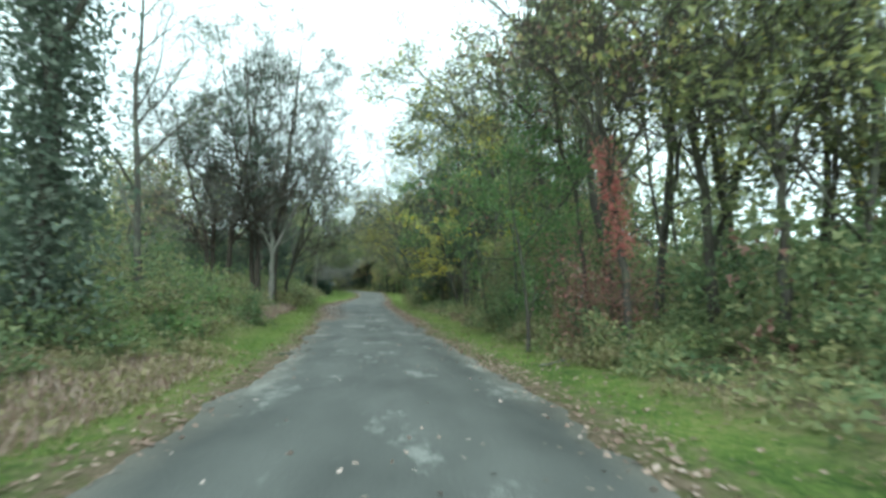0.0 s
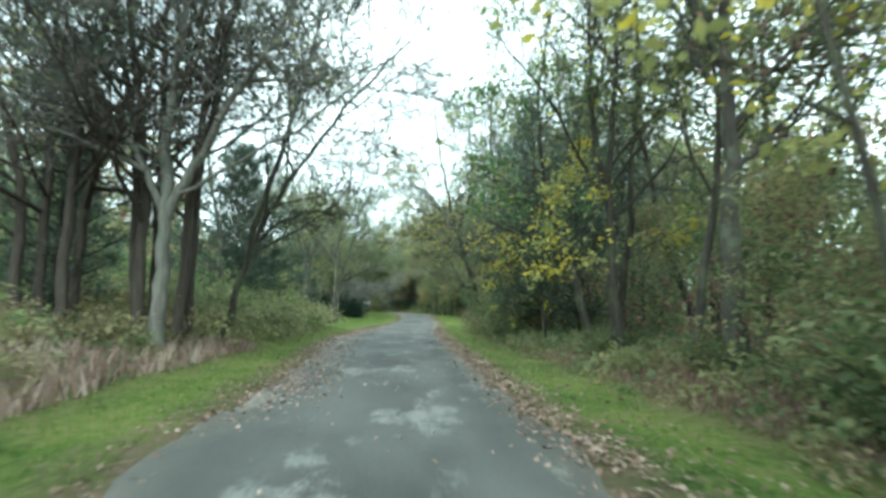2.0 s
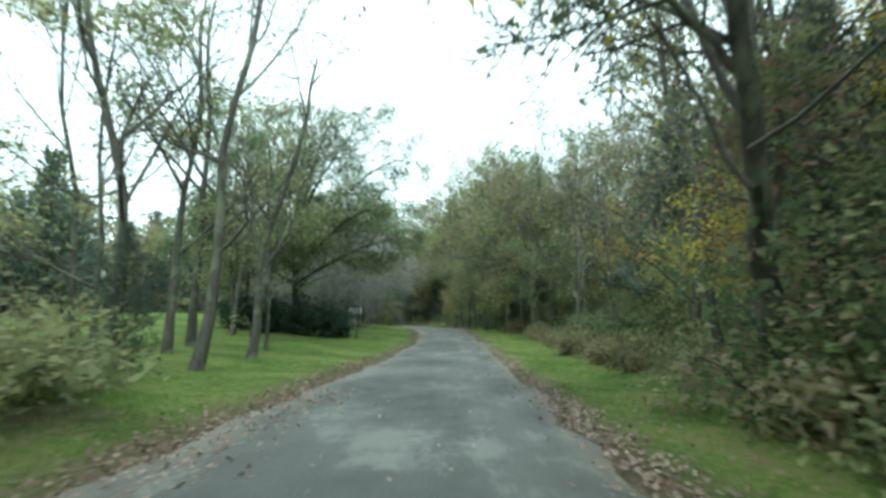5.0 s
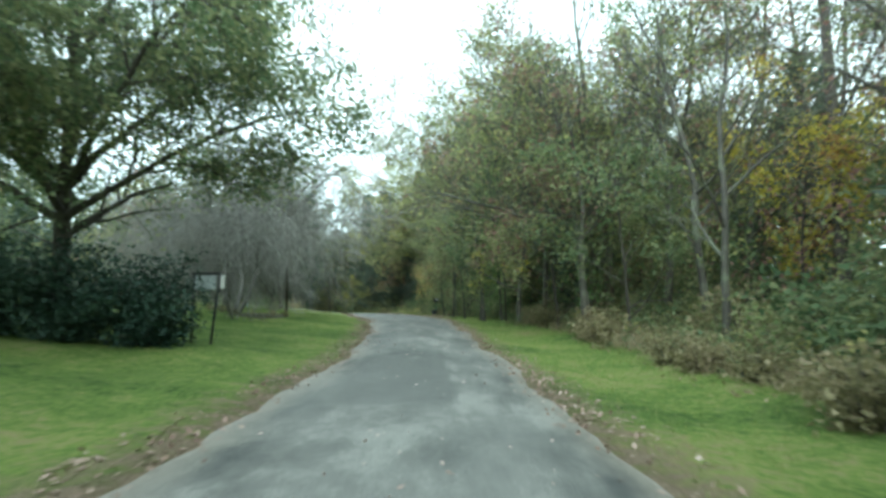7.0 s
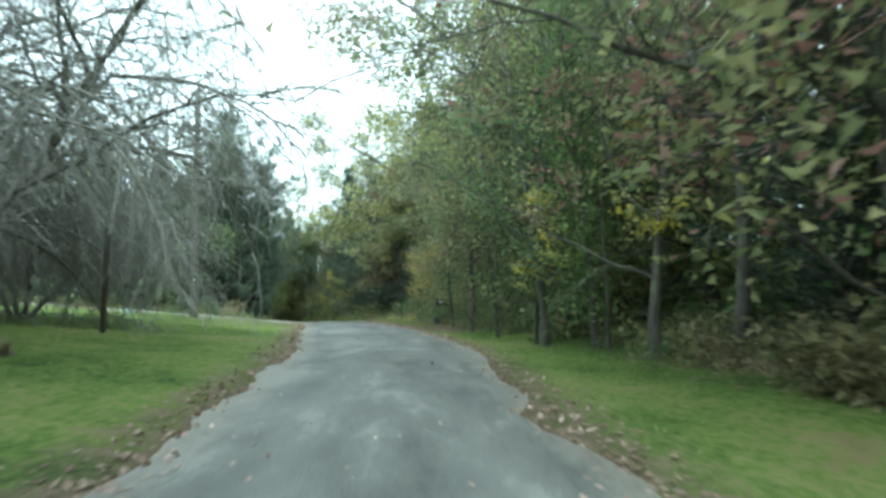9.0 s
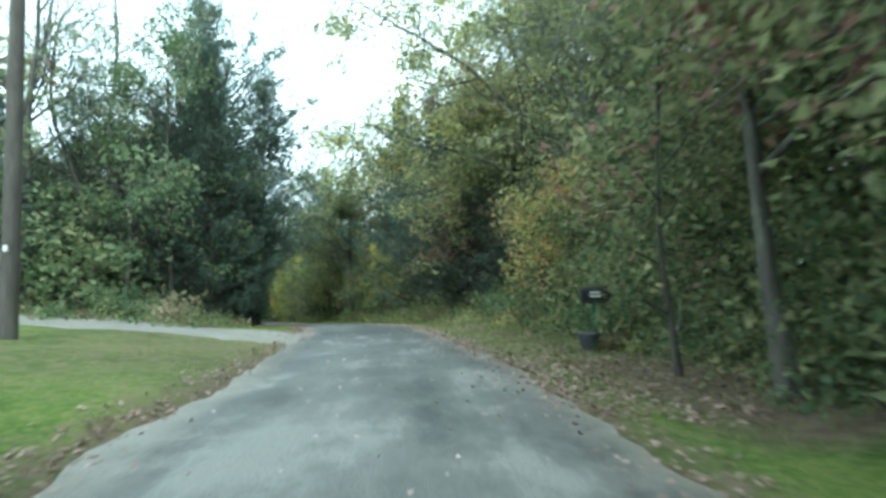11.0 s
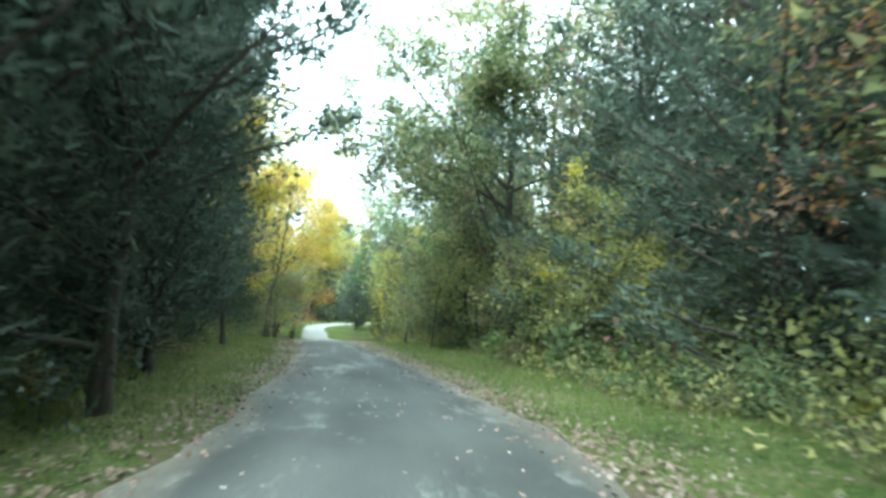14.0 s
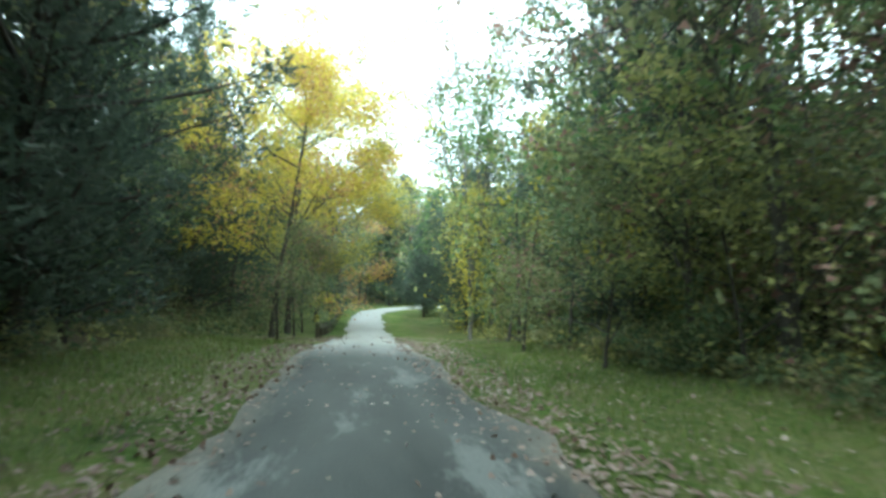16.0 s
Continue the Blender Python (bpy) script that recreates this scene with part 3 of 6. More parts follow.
def crown_parts(rng, tips, count, size, spread, leaf, second, share=0.25, name="crown", patchy=1.0, flat=0.5, three=True):
    if not count:
        return []
    n2 = int(count * share) if second else 0
    out = [(name, quads_mesh(name, leaf_corners(rng, leaves_at(rng, tips, count - n2, spread, patchy), size, flat=flat, three=three), LEAF[leaf]), "")]
    if n2:
        out.append((name, quads_mesh(name, leaf_corners(rng, leaves_at(rng, tips, n2, spread, patchy * 2), size, flat=flat, three=three), LEAF[second]), "turning autumn leaves"))
    return out


def make_broadleaf(seed, height, leaf, count, size, bark, spread=0.3, lean=(0, 0), girth=0.0095, first=0.2, limbs_n=11, angle=58, wide=0.42, second=None, fine=True, twigs=False, patchy=1.2, rise=0.03, share=0.25, three=True):
    rng = np.random.default_rng(seed)
    spec = [(limbs_n, first, angle, wide, 0.05, 0.05), (6, 0.2, 46, 0.5, 0.13, rise), (4, 0.15, 42, 0.55, 0.18, 0.0)]
    if fine:
        spec.append((0, 0, 0, 0, 0.2, -0.04))
    else:
        spec[2] = (0, 0, 0, 0, 0.18, 0.0)
    limbs, tips = grow(rng, height * 0.93, height * girth, spec, lean)
    if not twigs:
        limbs = [x for x in limbs if x[2] > ((3 if height > 6 else 4) if fine else 5)]
    return thing_of("tree", tube_mesh("trunk", limbs, bark), crown_parts(rng, tips, count, size, spread, leaf, second, patchy=patchy, share=share, three=three))


def make_bare(seed, height, bark, stems=1, lean=(0, 0), droop=0.0, wide=0.45, girth=0.0105, leaf="olive", count=700, first=0.22, kids=(9, 6, 6), fork=0.35, angle=46, rise=0.05):
    rng = np.random.default_rng(seed)
    spec = [(kids[0], first, angle, wide, 0.11, rise), (kids[1], 0.2, 42, 0.55, 0.14, 0.05 - droop * 0.5), (kids[2], 0.12, 42, 0.58, 0.18, 0.02 - droop), (0, 0, 0, 0, 0.2, 0.0 - droop)]
    limbs, tips = grow(rng, height * 0.92, height * girth, spec, lean, stems, fork)
    return thing_of("tree", tube_mesh("trunk", limbs, bark), crown_parts(rng, tips, count, 0.12, 0.2, leaf, None, patchy=2.5))


def make_cedar(seed, height, count, size, width=0.3, low=0.05, droop=0.0, gap=0.0):
    """An eastern red cedar: a straight trunk, close limbs that turn upward, dense dark sprays, an uneven pointed outline."""
    rng = np.random.default_rng(seed)
    limbs = [(np.array([(rng.normal(0, 0.05), rng.normal(0, 0.05), z) for z in np.linspace(-0.2, height * 0.97, 10)]), np.linspace(height * 0.0115, 0.02, 10), 7, 0, -1)]
    place, way = [], []
    n = int(height * 8)
    for i in range(n):
        u = low + (0.98 - low) * (i + rng.uniform(0, 1)) / n
        reach = min(height * 0.4, height * width * (1 - u) ** 0.8 * (1 if u > 0.2 else 0.75 + 1.25 * u) * rng.uniform(0.5, 1.25) + 0.2)
        a = i * 2.4 + rng.uniform(-0.5, 0.5)
        d = np.array((math.cos(a), math.sin(a), 0.12 + 0.75 * u - droop))
        k = 5
        pts = np.array([np.array((0, 0, u * height)) + d * reach * (j / k) + np.array((0, 0, 0.2 * reach * (j / k) ** 2)) + rng.normal(0, 0.05, 3) * (j > 0) for j in range(k + 1)])
        limbs.append((pts, np.linspace(0.02 + reach * 0.012, 0.008, k + 1), 3, i + 1, 0))
        m = int(6 + reach * 10)
        f = rng.uniform(gap, 1, m) ** 0.7 * k
        j = np.minimum(f.astype(int), k - 1)
        q = pts[j] + (pts[j + 1] - pts[j]) * (f - j)[:, None]
        side = rng.normal(0, 1, (m, 3)) * np.array((1, 1, 0.55))
        off = side * (0.10 + 0.13 * reach * (1.1 - f / k))[:, None]
        place.append(q + off)
        way.append(unit(d)[None] * 0.8 + side * 0.5 + np.array((0, 0, 0.35)))
    place, way = np.concatenate(place), np.concatenate(way)
    pick = rng.integers(0, len(place), count)
    along = way[pick] + rng.normal(0, 0.45, (count, 3))
    c = leaf_corners(rng, place[pick] + rng.normal(0, 0.13, (count, 3)), size * 1.15, narrow=0.3, flat=0.3, along=along)
    return thing_of("cedar_tree", tube_mesh("trunk", limbs if count > 5000 else limbs[:1], BARK_CEDAR), [("crown", quads_mesh("crown", c, LEAF["cedar"]), "")])


def make_shrub(seed, height, leaf, count, size, wide=0.75, second=None, name="shrub", stems=12, arch=0.06, share=0.25, spread=0.12, three=True):
    rng = np.random.default_rng(seed)
    limbs, tips = [], []
    for k in range(stems):
        a, out = rng.uniform(0, 6.28), rng.uniform(0.1, wide)
        d = unit(np.array((math.cos(a) * out, math.sin(a) * out, 0.9)))
        p = np.array((math.cos(a), math.sin(a), 0)) * rng.uniform(0, 0.25) * height * wide - np.array((0, 0, 0.12))
        length = height * rng.uniform(0.55, 1.1)
        pts = [p]
        for j in range(6):
            d = unit(d + rng.normal(0, 0.14, 3) - np.array((0, 0, arch * j)))
            p = p + d * length / 6
            pts.append(p)
        pts = np.array(pts)
        limbs.append((pts, np.linspace(0.016, 0.005, 7), 3, k, -1))
        tips.append(pts[1:])
    top = thing_of(name, tube_mesh("woody_base", limbs, BARK_BROWN), crown_parts(rng, tips, count, size, spread * height, leaf, second, share, "foliage", 0.6, three=three), "woody_base")
    for c in top.children:
        tagged(c, kind="stuff")
    return top


# kinds of plants: how each is built, its height as built, label, category
KINDS = {
    "green": ([lambda q=q: make_broadleaf(10 + q, 13, "green", 5200, 0.18, BARK_BROWN, first=0.14, second="olive") for q in range(3)], 13, "green-leaved woodland tree with a slender brown trunk", "tree"),
    "olive": ([lambda q=q: make_broadleaf(20 + q, 13, "olive", 5200, 0.175, BARK_GREY, first=0.16, second=("green", "rust", "lime")[q], share=0.2, girth=0.0075) for q in range(3)], 13, "woodland tree with thinning olive autumn leaves", "tree"),
    "bright": ([lambda q=q: make_broadleaf(30 + q, 8, "bright", 5500, 0.14, BARK_BROWN, first=0.1, wide=0.5, second="green") for q in range(2)], 8, "young tree with fresh green leaves at the wood's edge", "tree"),
    "yellow": ([lambda q=q: make_broadleaf(40 + q, 9, "yellow", 7500, 0.14, BARK_BROWN, first=0.15, wide=0.5, second="amber" if q else "olive") for q in range(2)], 9, "autumn tree with bright yellow leaves", "tree"),
    "light_yellow": ([lambda q=q: make_broadleaf(43 + q, 6, "lime", 1500, 0.14, BARK_BROWN, first=0.35, wide=0.5, angle=78, limbs_n=6, spread=0.17, patchy=5, second="yellow", share=0.3, three=False) for q in range(1)], 6, "slim tree with sparse yellow-green leaves in flat layers", "tree"),
    "turning": ([lambda q=q: make_broadleaf(46 + q * 7, 14, "olive", 4200, 0.15, BARK_GREY, first=0.16, wide=0.45, second=("rust", "lime", "rust")[q], share=0.4, twigs=True, patchy=1.8) for q in range(3)], 14, "browning woodland tree with many bare twigs showing", "tree"),
    "lime": ([lambda q=q: make_broadleaf(47 + q * 9, 5, "lime", 2600, 0.13, BARK_BROWN, first=0.1, wide=0.55, limbs_n=9, spread=0.28, second=("olive", "bright")[q], share=0.35) for q in range(2)], 5, "slim understory sapling in yellow-green leaf", "tree"),
    "amber": ([lambda: make_broadleaf(48, 6, "amber", 1500, 0.13, BARK_BROWN, first=0.3, wide=0.45, second="rust", share=0.4, patchy=3)], 6, "small tree with a few amber and brown leaves", "tree"),
    "understory": ([lambda q=q: make_broadleaf(45 + q, 5, ("olive", "green", "olive")[q], 2900, 0.13, BARK_BROWN, first=0.06, wide=0.55, limbs_n=9, spread=0.3, second=("rust", "olive", "green")[q]) for q in range(3)], 5, "slim understory sapling in olive and green leaf", "tree"),
    "far_green": ([lambda q=q: make_broadleaf(50 + q, 13, "green", 1600, 0.44, BARK_BROWN, spread=0.5, first=0.05, fine=False, second="olive") for q in range(2)], 13, "green woodland tree deep among others", "tree"),
    "far_olive": ([lambda q=q: make_broadleaf(60 + q, 13, "olive", 1350, 0.42, BARK_GREY, spread=0.5, first=0.06, fine=False, second="rust") for q in range(2)], 13, "thinning olive and brown woodland tree deep among others", "tree"),
    "bare": ([lambda q=q: make_bare(70 + q, 14, BARK_GREY, wide=0.42, kids=(9, 6, 5)) for q in range(3)], 14, "nearly bare grey tree with fine twigs", "tree"),
    "pole_tree": ([lambda q=q: make_bare(80 + q, 14, BARK_BROWN, wide=0.26, girth=0.0095, first=0.4, leaf="olive", count=2200, kids=(8, 5, 4)) for q in range(3)], 14, "tall slim woodland tree with a dark straight trunk", "tree"),
    "cedar": ([lambda q=q: make_cedar(90 + q, 9, 11500, 0.155) for q in range(2)], 9, "dark green cedar with dense upswept sprays", "tree"),
    "tall_cedar": ([lambda q=q: make_cedar(95 + q, 15, 28000, 0.165, width=0.27, low=0.02) for q in range(2)], 15, "tall dark cedar with dense branches down to the ground", "tree"),
    "broad_cedar": ([lambda: make_cedar(99, 9, 26000, 0.17, width=0.46, low=0.08)], 9, "broad dark green cedar with dense sprays", "tree"),
    "far_cedar": ([lambda q=q: make_cedar(97 + q, 10, 2400, 0.5, width=0.28) for q in range(2)], 10, "dark cedar deep in the wood", "tree"),
    "shrub": ([lambda q=q: make_shrub(110 + q, 2.0, "green", 1700, 0.13, second="olive") for q in range(3)], 2.0, "tangled green shrub at the roadside", "shrub"),
    "bramble": ([lambda q=q: make_shrub(120 + q, 2.0, ("olive", "weed", "olive")[q], 2000, 0.12, wide=1.1, arch=0.12, second=("bright", "olive", "weed")[q]) for q in range(3)], 2.0, "sprawling olive bramble thicket with autumn leaves", "shrub"),
    "fresh": ([lambda q=q: make_shrub(126 + q, 2.0, "bright", 2300, 0.12, wide=0.9, arch=0.09, second="olive") for q in range(2)], 2.0, "fresh green thicket beside the lane", "shrub"),
    "rusty": ([lambda: make_shrub(128, 2.6, "rust", 1900, 0.075, wide=0.26, second="red", stems=16, share=0.08)], 2.6, "reddish brown autumn shrub", "shrub"),
    "weeds": ([lambda q=q: make_shrub(130 + q, 1.1, "weed", 900, 0.10, wide=0.6, stems=18, arch=0.03) for q in range(2)], 1.1, "clump of dry brownish roadside weeds", "weeds"),
    "seedling": ([lambda q=q: make_shrub(140 + q, 1.0, ("bright", "green")[q], 800, 0.11, wide=0.9, stems=8, second="olive", three=False) for q in range(2)], 1.0, "low light green undergrowth at the wood's edge", "shrub"),
    "holly": ([lambda: make_shrub(150, 2.3, "holly", 9000, 0.11, wide=0.6, stems=40, arch=0.02)], 2.3, "dense dark evergreen shrub on the lawn", "shrub"),
}
BUILT = {}


def plant(kind, x, y, h=None, tilt=0.0, toward=0.0):
    """Sets a plant of that kind at a place; tilt: degrees by which it leans toward a compass way (degrees, 0 is +y, 90 is -x)."""
    makers, nominal, label, category = KINDS[kind]
    planting = random.Random(round(x * 50) * 10007 + round(y * 50))
    h = h or nominal
    which = planting.randrange(len(makers))
    k = h / nominal
    lean = Matrix.Rotation(radians(tilt), 4, Vector((-math.cos(radians(toward)), -math.sin(radians(toward)), 0)))
    m = (Matrix.Translation((x, y, ground_z(x, y)[0])) @ lean @ pose(0, 0, 0, planting.uniform(-2.5, 2.5), planting.uniform(-2.5, 2.5), planting.uniform(0, 360))
         @ Matrix.Diagonal((k * planting.uniform(0.92, 1.1), k * planting.uniform(0.92, 1.1), k, 1)))
    if (kind, which) not in BUILT:
        ob = BUILT[kind, which] = makers[which]()
        tagged(ob, label, category, category + "s along the lane" if category != "weeds" else "weeds along the lane")
    else:
        ob = copy_thing(BUILT[kind, which], Matrix.Identity(4))
    ob.matrix_basis = m
    return ob


def place_own(ob, x, y, turn, label, category="tree", tilt=0.0, toward=0.0):
    lean = Matrix.Rotation(radians(tilt), 4, Vector((-math.cos(radians(toward)), -math.sin(radians(toward)), 0)))
    ob.matrix_basis = Matrix.Translation((x, y, ground_z(x, y)[0])) @ lean @ pose(0, 0, 0, 0, 0, turn)
    return tagged(ob, label, category)


# ---- trees that stand out, first stretch, left ----
FINE = [(11, 0.35, 50, 0.42, 0.13, 0.04), (7, 0.2, 44, 0.5, 0.17, 0.02), (6, 0.12, 44, 0.5, 0.2, 0.0)]
WIDE = [(17, 0.12, 62, 0.5, 0.12, 0.05), (8, 0.15, 46, 0.46, 0.16, 0.0), (6, 0.1, 44, 0.48, 0.2, -0.02)]
BARE_FOOT = [(17, 0.4, 62, 0.5, 0.12, 0.05), (8, 0.15, 46, 0.46, 0.16, 0.0), (6, 0.1, 44, 0.48, 0.2, -0.02)]
place_own(make_shaped(201, [([(0, 0, -0.2), (0.05, 0, 1.4), (0.12, 0, 3.2), (-0.2, 0.2, 5.0), (-0.1, 0.5, 7.6), (0.2, 0.6, 10.8)], 0.2, 0.05), ([(0.12, 0, 3.1), (0.75, 0.1, 4.4), (1.6, 0.2, 6.2), (2.5, 0.3, 7.6), (3.2, 0.4, 9.6)], 0.13, 0.03),
                            ([(0.1, 0, 3.0), (-0.5, -0.1, 4.3), (-1.6, -0.2, 5.8), (-3.2, -0.2, 7.0)], 0.10, 0.03),
                            ([(-0.4, -0.1, 4.1), (-2.5, -0.3, 5.0), (-4.8, -0.5, 5.7), (-7.0, -0.6, 6.6)], 0.06, 0.02), ([(-0.1, 0.3, 6.2), (-2.4, 0.2, 7.8), (-5.0, 0, 9.0), (-7.2, -0.2, 9.8)], 0.06, 0.02), ([(0.1, 0, 3.4), (1.8, -0.2, 4.3), (3.4, -0.4, 5.0), (5.0, -0.6, 6.2)], 0.05, 0.02)], BARE_FOOT, BARK_PALE, [("olive", 900, 0.10, 0.25, 3, "")]), -9.33, 30.6, 0, "pale-barked tree with wide bare limbs beside dark cedars")


def make_old_cedar(seed, height, trunks, spread, needles):
    """An old cedar clump: several dark trunks, thin from the foot, dead grey limbs below and thin dark sprays above."""
    rng = np.random.default_rng(seed)
    stems = []
    for k in range(trunks):
        a, lean, h = k * 2.4 + rng.uniform(-0.4, 0.4), rng.uniform(0.2, 1.0) * spread, height * rng.uniform(0.72, 1.0)
        foot = np.array((math.cos(a), math.sin(a), 0)) * 0.55
        stems.append(([foot - np.array((0, 0, 0.2)), foot * 1.3 + (0, 0, h * 0.3), foot * (1.6 + lean) + (0, 0, h * 0.6), foot * (1.8 + 2 * lean) + (0, 0, h)], 0.15, 0.03))
    limbs, tips = grow_on(rng, stems, [(15, 0.22, 62, 0.34, 0.12, 0.07), (7, 0.15, 45, 0.48, 0.15, 0.03), (5, 0.1, 42, 0.48, 0.2, 0.0)])
    bearing = [t for t in tips if t[:, 2].mean() > height * rng.uniform(0.2, 0.6)]
    c = leaf_corners(rng, leaves_at(rng, bearing, needles, 0.2, 1.6), 0.13, narrow=0.4, flat=0.3)
    return thing_of("cedar_tree", tube_mesh("trunk", limbs, BARK_CEDAR), [("crown", quads_mesh("crown", c, LEAF["cedar"]), "thin dark sprays")])


place_own(make_old_cedar(241, 16.5, 5, 2.1, 22000), -10.2, 32.2, 0, "clump of old dark cedars with many bare lower limbs")
place_own(make_old_cedar(242, 15.0, 4, 2.3, 15000), -12.3, 31.0, 70, "clump of old dark cedars with many bare lower limbs")
place_own(make_shaped(243, [([(0, 0, -0.2), (0.35, 0, 1.3), (0.8, 0, 3.0), (2.0, 0, 5.2), (3.8, -0.1, 7.4), (5.6, -0.2, 9.2)], 0.13, 0.03), ([(0.8, 0, 2.9), (1.6, 0, 3.7), (2.6, 0, 4.0), (4.1, 0, 3.9)], 0.06, 0.02),
                            ([(0.8, 0, 3.0), (1.6, 0.2, 6.2), (2.4, 0.2, 9.0), (2.9, 0.2, 11.4)], 0.10, 0.03)], FINE, BARK_BROWN, [("olive", 900, 0.09, 0.25, 2, "")]), -10.1, 35.2, 0, "dark tree leaning out with thin bare limbs")
plant("cedar", -13.4, 32.6, 8)
plant("broad_cedar", -14.9, 47.2, 9.0)
plant("bare", -12.9, 41.2, 10)
plant("bare", -8.7, 16.3, 12)
plant("bare", -13.4, 58.0, 13)
plant("bare", -15.0, 57.4, 13)
plant("bare", -17.4, 64.6, 14)
plant("olive", -16.6, 58.8, 10)
plant("cedar", 0.6, 58.6, 9)
plant("cedar", 1.6, 53.4, 10)
plant("bare", 0.9, 60.4, 15)
plant("bare", 1.4, 56.4, 15)
plant("bare", 0.4, 66.4, 14)
plant("bare", -16.0, 61.0, 12)
plant("bare", -14.2, 62.5, 11)
plant("bare", -18.0, 60.0, 11)
plant("olive", -15.3, 66.0, 9)
plant("cedar", -14.2, 56.5, 3.0)


def make_vine_tree(seed, height, leaf, wrap, count, lean, reach, size):
    """A dark trunk wrapped in creeper up to its fork."""
    rng = np.random.default_rng(seed)
    limbs, tips = grow(rng, height, height * 0.0145, [(9, 0.35, 42, 0.45, 0.05, 0.05), (5, 0.2, 40, 0.5, 0.13, 0.05), (5, 0.2, 40, 0.5, 0.18, 0.02), (0, 0, 0, 0, 0.2, 0)], lean)
    top = thing_of("tree", tube_mesh("trunk", limbs, BARK_BROWN), crown_parts(rng, tips, 1800, 0.16, 0.3, "green", None))
    trunk = limbs[0][0]
    path = np.concatenate([trunk[i] + (trunk[i + 1] - trunk[i]) * np.linspace(0, 1, 12)[:, None] for i in range(len(trunk) - 2)])
    c = new("creeper", quads_mesh("creeper", leaf_corners(rng, path[rng.integers(0, len(path), count)] + rng.normal(0, reach, (count, 3)), size), LEAF[leaf]))
    c.parent = top
    tagged(c, wrap, kind="stuff")
    return top


place_own(make_vine_tree(203, 14, "cedar", "thick dark vines climbing the trunk", 15000, (-0.17, 0.0), 0.5, 0.15), -6.9, 9.7, 0, "broad dark tree overgrown with vines")
place_own(make_shaped(204, [([(0.15, 0, -0.2), (0.1, 0, 1.2), (0, 0, 2.4), (-0.2, 0, 3.7), (-0.4, 0, 4.8), (-0.95, 0, 5.65), (-1.7, -0.1, 6.65), (-2.4, -0.2, 7.5), (-3.8, -0.4, 8.8)], 0.11, 0.025), ([(-0.38, 0.05, 4.7), (-0.5, 0.1, 6.1), (-1.2, 0.2, 7.2), (-2.0, 0.3, 9.5)], 0.065, 0.02),
                            ([(-0.3, 0, 4.3), (-0.4, 0, 5.4), (-0.4, 0.1, 7.0), (-0.2, 0.2, 9.6)], 0.06, 0.02), ([(-0.2, 0, 3.8), (0.7, 0.4, 5.4), (1.3, 0.8, 7.4)], 0.05, 0.02)], FINE, BARK_BROWN, [("rust", 800, 0.09, 0.2, 3, "a few brown leaves left"), ("olive", 900, 0.10, 0.22, 3, "")],
                      ("red", 1100, 0.10, 0.14, 0, 0.24, 0.5, "red autumn creeper climbing the trunk")), 4.0, 12.7, 0, "dark tree with red creeper leaning over the lane")
place_own(make_shaped(260, [([(0.3, 0, -0.2), (0.2, 0, 2.5), (0, 0, 4.2), (-0.45, 0, 5.5), (-1.2, 0, 6.2), (-2.6, -0.1, 7.2)], 0.075, 0.02), ([(-0.4, 0, 5.3), (-0.5, 0, 7.0), (-0.6, 0.1, 9.0)], 0.045, 0.015)], FINE, BARK_BROWN, [("olive", 1100, 0.10, 0.22, 2.5, "")]), 3.4, 14.6, 0, "slim dark tree with a bent limb over the verge")

# first stretch, right
plant("rusty", 3.3, 13.6, 3.1)
plant("rusty", 4.1, 13.2, 2.7)
place_own(make_shaped(254, [([(0, 0, -0.2), (-0.1, 0, 2.5), (-0.35, 0, 5.0), (-0.7, 0, 8.0), (-1.0, 0, 12.0)], 0.15, 0.04), ([(-0.3, 0, 4.2), (0.3, 0, 5.8), (0.9, 0, 8.0)], 0.07, 0.03)], FINE, BARK_BROWN, [("olive", 1300, 0.10, 0.3, 2, "")]), 6.2, 13.0, 0, "slim dark woodland tree beside the verge")
place_own(make_shaped(255, [([(0, 0, -0.2), (0.05, 0, 2.0), (0.0, 0, 3.6), (-0.1, 0, 5.4), (0.1, 0, 9.0)], 0.13, 0.04), ([(0, 0, 3.4), (-0.6, 0, 4.6), (-1.0, 0, 6.2)], 0.06, 0.03), ([(0, 0, 3.8), (0.8, 0, 5.0), (1.5, 0, 6.0)], 0.06, 0.03)], FINE, BARK_BROWN, [("olive", 1300, 0.10, 0.3, 2, "")]), 6.6, 11.0, 0, "slim dark woodland tree beside the verge")
place_own(make_shaped(256, [([(0, 0, -0.2), (0.0, 0, 2.2), (0.2, 0, 4.0), (0.6, 0, 8.0)], 0.10, 0.03), ([(0.05, 0, 2.4), (0.9, 0, 3.5), (1.6, 0, 4.6)], 0.05, 0.02)], FINE, BARK_BROWN, [("olive", 2400, 0.13, 0.3, 1.5, ""), ("yellow", 500, 0.12, 0.25, 3, "yellowing leaves")]), 8.6, 12.6, 0, "slim dark woodland tree beside the verge")
plant("bright", 2.2, 14.8, 5.8)
plant("bright", 2.6, 20.4, 6.6)
place_own(make_shaped(245, [([(0, 0, -0.2), (-0.1, 0, 2.8), (-0.2, 0, 4.6), (0.1, 0, 8.0), (0.4, 0, 13.0)], 0.2, 0.05), ([(-0.2, 0, 4.4), (-0.55, 0, 6.4), (-0.6, 0, 9.0), (-0.7, 0, 12.5)], 0.12, 0.04)], FINE, BARK_BROWN, [("olive", 1900, 0.11, 0.3, 2, ""), ("yellow", 350, 0.11, 0.3, 3, "yellowing leaves")]), 1.5, 35.6, 0, "dark forked tree with thinning yellowish leaves")
